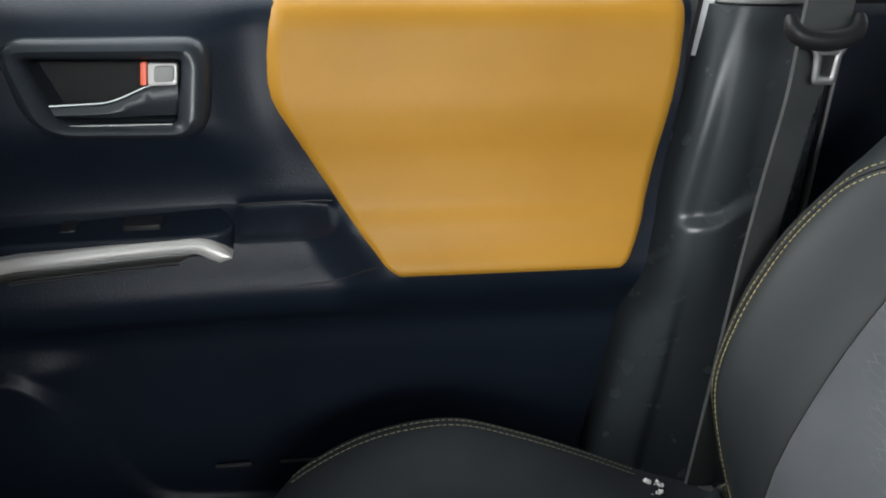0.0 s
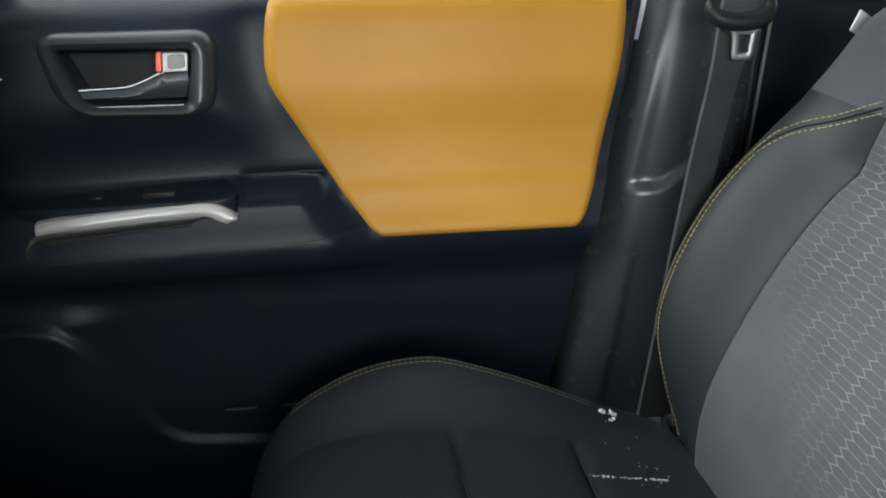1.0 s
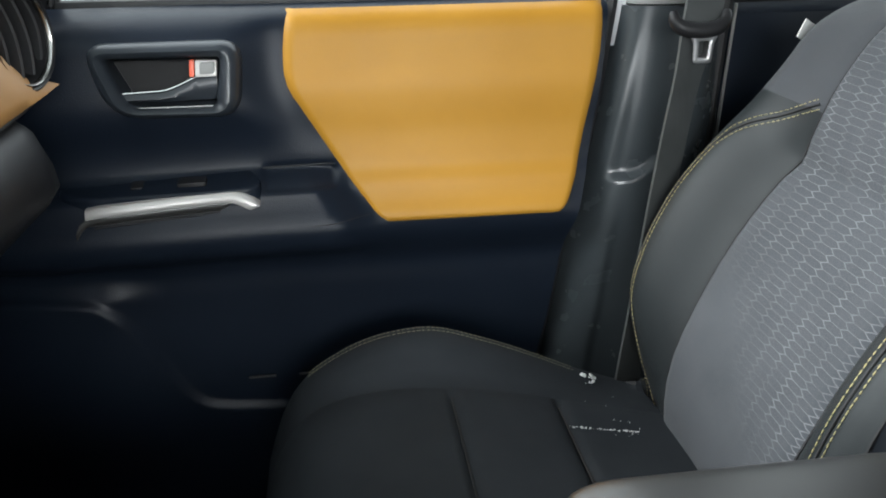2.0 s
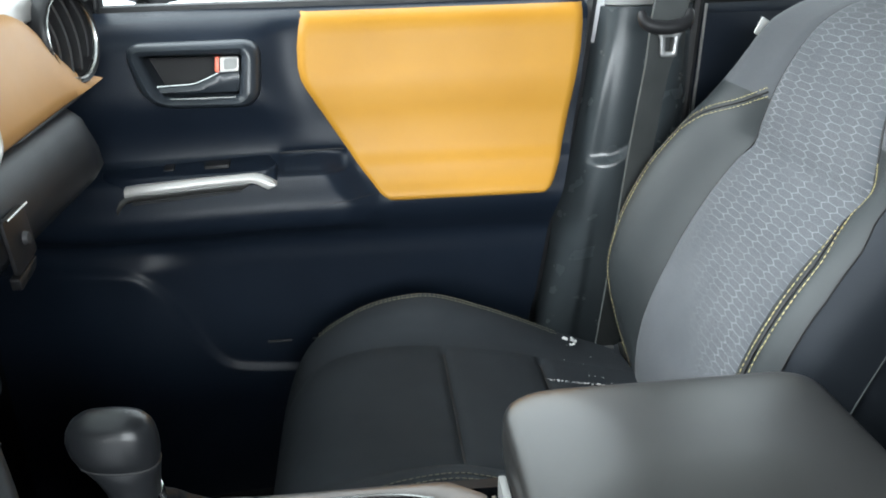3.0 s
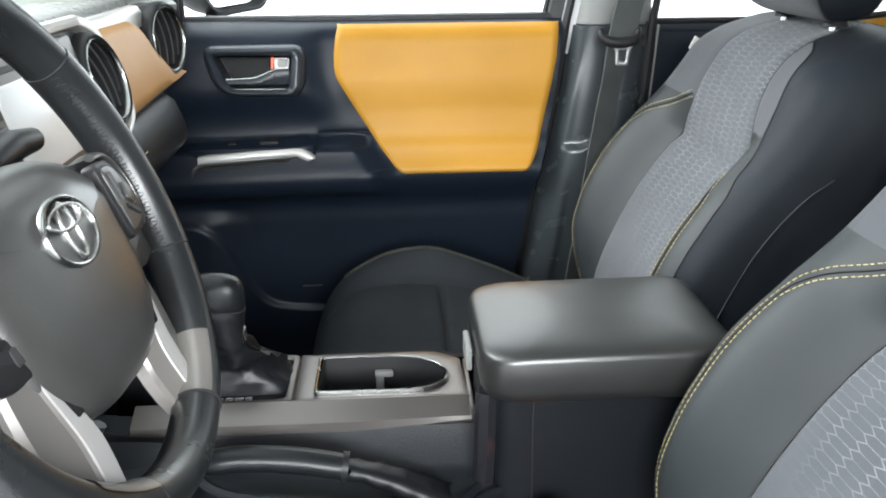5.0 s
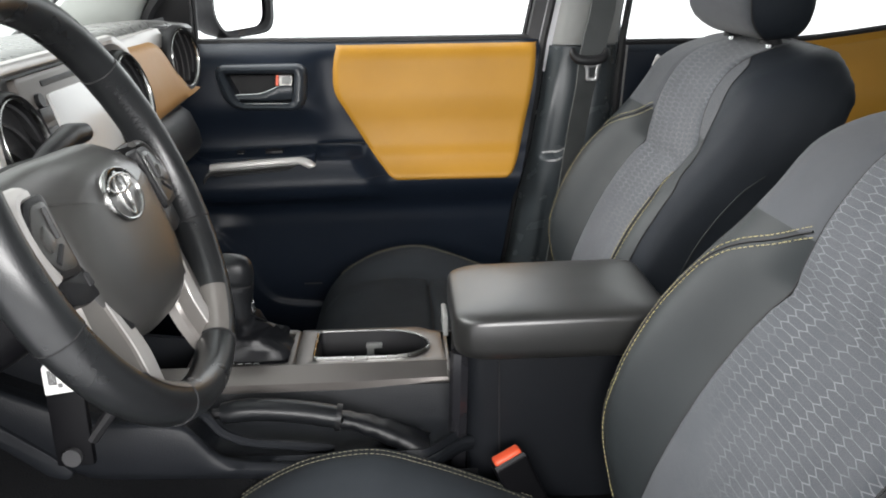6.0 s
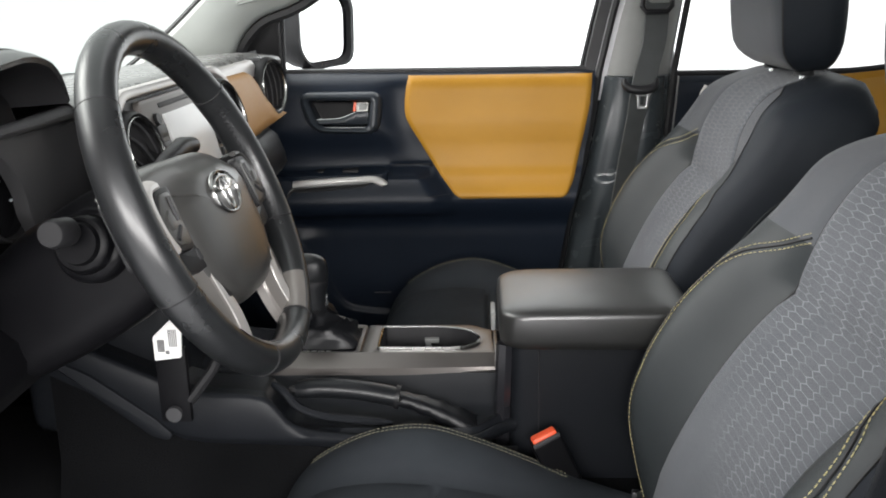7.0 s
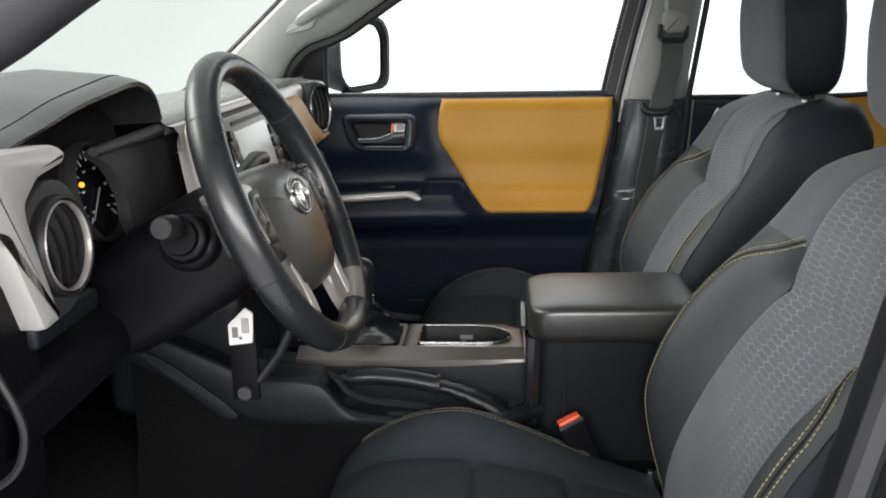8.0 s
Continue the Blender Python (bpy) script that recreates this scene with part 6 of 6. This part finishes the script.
# strip down the side of the console front
part("footwell_strip", prism(rounded([(-0.57, 0.988), (-0.50, 0.953), (-0.425, 0.895), (-0.404, 0.873), (-0.412, 0.864), (-0.432, 0.870), (-0.505, 0.930), (-0.57, 0.962)], 0.005, 3), lambda a, b, c: (a, -0.094 - c, b), 0.014, 0.004), M_DASH, console, "black strip beside the footwell")

# ---- steering column and wheel ----
WC = Vector((-0.270, -0.297, 1.2215))
RK = radians(23.4)
WM = Matrix(((0, -math.sin(RK), math.cos(RK)), (1, 0, 0), (0, math.cos(RK), math.sin(RK)))).to_4x4()
WM = Matrix.Rotation(radians(-0.8), 4, "Z") @ WM
WM.translation = WC


def wp(u, v, w):
    return WM @ Vector((u, v, w))


column = thing("steering_column", (-0.40, -0.305, 1.12), "black plastic steering column shroud with stalks", "column")
sh = []
for w, a, b, dv in ((-0.035, 0.05, 0.045, 0.0), (-0.042, 0.057, 0.054, -0.003), (-0.06, 0.061, 0.060, -0.007), (-0.10, 0.064, 0.064, -0.012), (-0.16, 0.064, 0.064, -0.02), (-0.22, 0.058, 0.058, -0.03)):
    sh.append([wp(p, q + dv, w) for p, q in rounded([(-a, -b), (a, -b), (a, b), (-a, b)], 0.040, 7)])
part("shroud", grid(sh, True, cap=True), M_SHROUD, column, "black plastic shroud", sharp=60)
st = [wp(-0.05, 0.016, -0.090), wp(-0.08, 0.026, -0.089), wp(-0.105, 0.033, -0.088)]
part("stalk", tube(st, [0.007, 0.007, 0.008], 12), M_BLACK, column, "black indicator stalk")
part("stalk_knob", tube([wp(-0.092, 0.0305, -0.0885), wp(-0.094, 0.031, -0.0884), wp(-0.117, 0.0350, -0.0875), wp(-0.120, 0.0355, -0.0873)], [0.010, 0.0125, 0.0125, 0.0105], 20), M_BLACK, column, "black stalk end knob")
part("wiper_stalk", tube([wp(0.05, 0.030, -0.07), wp(0.10, 0.045, -0.064), wp(0.15, 0.051, -0.060), wp(0.178, 0.048, -0.058)], [0.008, 0.009, 0.0115, 0.009], 12), M_BLACK, column, "black wiper stalk")
part("stalk_collar", tube([wp(-0.056, 0.008, -0.092), wp(-0.066, 0.011, -0.0915), wp(-0.069, 0.012, -0.0912), wp(-0.0692, 0.0122, -0.0912), wp(-0.071, 0.013, -0.091), wp(-0.079, 0.0155, -0.0907), wp(-0.0815, 0.0162, -0.0905), wp(-0.0817, 0.0163, -0.0905), wp(-0.087, 0.018, -0.0902)], [0.034, 0.0335, 0.031, 0.027, 0.0255, 0.025, 0.023, 0.019, 0.0175], 28), M_SHROUD, column, "black stepped stalk collar")

# the wheel stands turned a little to the right
WM = WM @ Matrix.Rotation(radians(-3.5), 4, "Z")
wheel = thing("steering_wheel", tuple(WC), "black leather steering wheel with silver lower spokes", "steering wheel")
R0 = 0.1595


def rim_arc(a0, a1, n, rr):
    rows = []
    for k in range(n + 1):
        w = radians(a0 + (a1 - a0) * k / n)
        row = []
        for q in range(16):
            t = 2 * math.pi * q / 16
            rad = R0 + rr * math.cos(t)
            row.append(wp(rad * math.cos(w), rad * math.sin(w), 0.0175 / 0.0155 * rr * math.sin(t)))
        rows.append(row)
    return rows


rimb = bmesh.new()
for a0, a1, rr in ((38, 142, 0.0153), (142, 200, 0.0158), (200, 247.7, 0.0153), (247.7, 292.3, 0.0150), (292.3, 340, 0.0153), (340, 398, 0.0158)):
    grid(rim_arc(a0 + 0.25, a1 - 0.25, max(8, int((a1 - a0) / 3)), rr), True, bm=rimb, cap=True)
bmesh.ops.recalc_face_normals(rimb, faces=rimb.faces)
rim = part("rim", rimb, M_LEATHER, wheel, "black leather wrapped rim", sharp=60)
for a0, a1 in ((226.5, 247.5), (292.5, 313.0)):
    # silver skin on the front and the inside of the rim
    rows = [[wp((R0 + 0.0160 * math.cos(t)) * math.cos(w), (R0 + 0.0160 * math.cos(t)) * math.sin(w), 0.0181 * math.sin(t)) for t in (radians(114 + 108 * q / 14) for q in range(15))] for w in (radians(a0 + (a1 - a0) * k / 10) for k in range(11))]
    part("rim_inlay", grid(rows, flip=True), M_SPOKE, rim, "satin silver skin where the spoke joins the rim", sharp=60)
for a in (38, 142, 200, 247.7, 292.3, 340):
    sj = tube([wp((R0 + 0.0151 * math.cos(t)) * math.cos(radians(a)), (R0 + 0.0151 * math.cos(t)) * math.sin(radians(a)), 0.0171 * math.sin(t)) for t in (2 * math.pi * q / 20 for q in range(20))], 0.0010, 5, closed=True)
    part("rim_joint", sj, M_DARKTHREAD, rim)
stb = bmesh.new()
for a0, a1 in ((-22, 38), (142, 202)):
    n = 26
    for k in range(n):
        a = radians(a0 + (a1 - a0) * (k + 0.5) / n)
        for s in (-1, 1):
            r1, r2 = R0 - 0.0156, R0 - 0.0138
            tube([wp(r1 * math.cos(a), r1 * math.sin(a), 0.0015), wp(r2 * math.cos(a + s * 0.012), r2 * math.sin(a + s * 0.014), 0.0078)], 0.0008, 4, bm=stb)
tagged(part("rim_stitching", stb, M_DARKTHREAD, rim, "cross stitches inside the rim"), kind="stuff")


def on_wheel(base, tilt=0.0):
    return lambda a, b, c: wp(a, b, base + c + tilt * abs(a))


# airbag pad, domed
pad_half = [(0.124, 0.028), (0.121, 0.039), (0.06, 0.049)]
pad_low = [(0.099, 0.021), (0.093, -0.008), (0.094, -0.034), (0.089, -0.057), (0.077, -0.078), (0.058, -0.093), (0.028, -0.100)]
pad = rounded([(-u, v) for u, v in pad_half] + [(u, v) for u, v in pad_half[::-1]] + pad_low + [(-u, v) for u, v in pad_low[::-1]], [0.006, 0.008, 0.04, 0.04, 0.008, 0.006, 0.014, 0.02, 0.02, 0.02, 0.02, 0.016, 0.02, 0.02, 0.016, 0.02, 0.02, 0.02, 0.02, 0.014], 4)
rows = [[wp(a * s, -0.012 + (b + 0.012) * s, d - (0.016 * ease(0.005, 0.062, -0.012 + (b + 0.012) * s) + 0.018 * ease(0.035, 0.13, abs(a * s)) * ease(0.0, 0.03, -0.012 + (b + 0.012) * s) if d > -0.03 else 0.0)) for a, b in pad] for s, d in ((0.97, -0.040), (1.0, -0.012), (0.992, -0.006), (0.97, 0.0), (0.93, 0.005), (0.86, 0.009), (0.72, 0.0125), (0.5, 0.0155), (0.25, 0.0165), (0.02, 0.017))]
padob = part("airbag_pad", grid(rows, True, cap=True), M_PAD, wheel, "dark grained airbag pad", sharp=60)
em = part("emblem_ring", ring_plate(ellipse(0.0325, 0.0215, 36), ellipse(0.0292, 0.0186, 36), on_wheel(0.0155), 0.003, 0.001), M_EMBLEM, padob, "chrome oval emblem")
eb = ring_plate(ellipse(0.0095, 0.0185, 28), ellipse(0.0066, 0.0150, 28), on_wheel(0.0155), 0.003, 0.0006)
ring_plate(ellipse(0.0235, 0.0082, 28, 0, 0.0082), ellipse(0.0200, 0.0054, 28, 0, 0.0082), on_wheel(0.0155), 0.0032, 0.0006, bm=eb)
part("emblem_shape", eb, M_EMBLEM, em, "plain crossed oval shapes")
for s in (-1, 1):
    arm = rounded([(s * 0.070, 0.034), (s * 0.120, 0.031), (s * 0.154, 0.034), (s * 0.158, -0.026), (s * 0.12, -0.030), (s * 0.068, -0.038)], 0.008, 3)
    part("spoke", prism(arm if s > 0 else arm[::-1], on_wheel(-0.020, -0.02), 0.016, 0.005), M_BLACK, wheel, "black side spoke")
    podp = rounded([(s * 0.091, 0.026), (s * 0.117, 0.026), (s * 0.135, 0.009), (s * 0.136, -0.014), (s * 0.124, -0.028), (s * 0.095, -0.031)], 0.006, 3)
    pod = part("control_pod", prism(podp, on_wheel(0.0, -0.02), 0.010, 0.003), M_BLACK, wheel, "black control pod")
    part("rocker", prism(rounded([(s * 0.0965, 0.021), (s * 0.115, 0.021), (s * 0.130, 0.006), (s * 0.131, -0.012), (s * 0.121, -0.023), (s * 0.099, -0.026)], 0.005, 3), on_wheel(0.0065, -0.02), 0.0045, 0.0015), M_PAD, pod, "dark grey rocker switch")
    part("rocker_cross", prism(rounded([(s * 0.116, 0.008), (s * 0.126, 0.000), (s * 0.122, -0.011), (s * 0.111, -0.005)], 0.003, 3), on_wheel(0.010, -0.02), 0.003, 0.001), M_PAD, pod, "raised middle button")
    part("rocker_mark", tube([wp(s * 0.104, 0.017, 0.0092), wp(s * 0.106, -0.004, 0.0090)], 0.0020, 6), M_RUBBER, pod)
    part("rocker_mark", tube([wp(s * 0.107, -0.009, 0.0090), wp(s * 0.121, -0.018, 0.0086)], 0.0020, 6), M_RUBBER, pod)
    leg = spline([(s * 0.103, -0.046, 0), (s * 0.1065, -0.066, 0), (s * 0.1075, -0.085, 0), (s * 0.1055, -0.106, 0), (s * 0.103, -0.129, 0)], 5)
    leg2 = spline([(s * 0.064, -0.052, 0), (s * 0.052, -0.080, 0), (s * 0.044, -0.104, 0), (s * 0.048, -0.128, 0), (s * 0.056, -0.148, 0)], 5)
    part("spoke_block", prism(rounded([(s * 0.072, -0.026), (s * 0.122, -0.026), (s * 0.121, -0.046), (s * 0.100, -0.051), (s * 0.066, -0.050)], 0.004, 3), on_wheel(-0.012, -0.02), 0.018, 0.003), M_BLACK, wheel, "black block between switch and spoke")
    part("block_button", prism(rounded([(s * 0.082, -0.032), (s * 0.092, -0.032), (s * 0.092, -0.042), (s * 0.082, -0.042)], 0.002, 2), on_wheel(0.004, -0.02), 0.003, 0.001), M_GREYPL, wheel, "small dark button")
    part("spoke_inlay", tube(spline([wp(s * 0.108, 0.0300, 0.001), wp(s * 0.124, 0.0290, 0.0015), wp(s * 0.134, 0.021, 0.002), wp(s * 0.139, 0.006, 0.003), wp(s * 0.138, -0.011, 0.003), wp(s * 0.130, -0.027, 0.002)], 4), 0.004 if s > 0 else 0.0085, 10, flat=0.6), M_PAD if s > 0 else M_SILVER, wheel, "inlay beside the switches")
    rows = []
    for i, (p, q) in enumerate(zip(leg, leg2)):
        a = i / (len(leg) - 1)
        base = -0.004 - 0.001 * a
        sec = [(0.0, -0.012), (0.0, -0.003), (0.06, 0.0005), (0.46, 0.0045), (0.49, 0.0062), (0.78, 0.0058), (0.81, 0.0046), (0.97, -0.001), (1.0, -0.004), (1.0, -0.012)]
        rows.append([wp(p.x + (q.x - p.x) * t, p.y + (q.y - p.y) * t, base + h) for t, h in sec])
    lb = grid(rows, True, cap=True)
    bmesh.ops.recalc_face_normals(lb, faces=lb.faces)
    part("silver_spoke", lb, M_SPOKE, wheel, "satin silver lower spoke", sharp=14)
    # facet that catches the light, its brightness painted in with paler silver
    strip = [[wp(p.x + (q.x - p.x) * t, p.y + (q.y - p.y) * t, -0.0035 - 0.001 * i / (len(leg) - 1) + h) for t, h in ((0.48, 0.004), (0.495, 0.0068), (0.63, 0.0072), (0.775, 0.0066), (0.79, 0.003))] for i, (p, q) in enumerate(zip(leg, leg2))]
    part("spoke_lit_facet", grid(strip, flip=s > 0), M_SILVER, wheel, "spoke facet in paler silver, its catch of light painted in")
    part("spoke_switch", prism(rounded([(s * 0.070, -0.055), (s * 0.079, -0.055), (s * 0.070, -0.084), (s * 0.061, -0.084)], 0.002, 2), on_wheel(-0.003), 0.007, 0.0015), M_BLACK, wheel, "small black switch")

# labelled bracket under the column
br = thing("column_bracket", (-0.365, -0.20, 0.94), "black metal bracket under the column with a white paper label", "bracket")
part("bracket_plate", box(-0.379, -0.344, -0.202, -0.192, 0.94, 1.03, 0.003), M_SHROUD, br, "black steel plate")
lab = part("label_plate", prism(rounded([(-0.377, 1.017), (-0.347, 1.021), (-0.344, 1.060), (-0.354, 1.067), (-0.377, 1.045)], 0.002, 2), lambda a, b, c: (a, -0.203 - c, b), 0.003, 0.0008), M_WHITE, br, "white paper label")
inkb = bmesh.new()
for k in range(4):
    box(-0.372 + 0.002 * k, -0.3705 + 0.002 * k, -0.2068, -0.206, 1.028, 1.042, 0, bm=inkb)
for k in range(5):
    box(-0.359 + 0.002 * k, -0.358 + 0.002 * k, -0.2068, -0.206, 1.034, 1.054, 0, bm=inkb)
box(-0.3635, -0.3595, -0.2068, -0.206, 1.0255, 1.0295, 0.0, bm=inkb)
part("label_print", inkb, M_INK, lab, "grey unreadable print")
bt = bmesh.new()
bmesh.ops.create_cone(bt, cap_ends=True, segments=18, radius1=0.009, radius2=0.009, depth=0.006, matrix=pose(-0.362, -0.205, 0.952, 90, 0, 0))
part("bolt", bt, M_GREYPL, br, "round bolt head")
part("bracket_arm", tube([(-0.345, -0.197, 0.965), (-0.318, -0.19, 1.0), (-0.300, -0.185, 1.035)], 0.006, 8), M_BLACK, br)
# pedals in the footwell
ped = thing("pedal", (-0.70, -0.33, 0.6), "black rubber brake pedal in the footwell", "pedal")
part("pad", prism(rounded([(-0.38, 0.62), (-0.28, 0.62), (-0.28, 0.68), (-0.38, 0.68)], 0.01), lambda a, b, c: (-0.72 + c - 0.4 * (b - 0.65), a, b), 0.015, 0.004), M_RUBBER, ped)
part("arm", tube([(-0.73, -0.33, 0.66), (-0.80, -0.33, 0.80), (-0.82, -0.33, 0.95)], 0.008, 8), M_STEEL, ped)
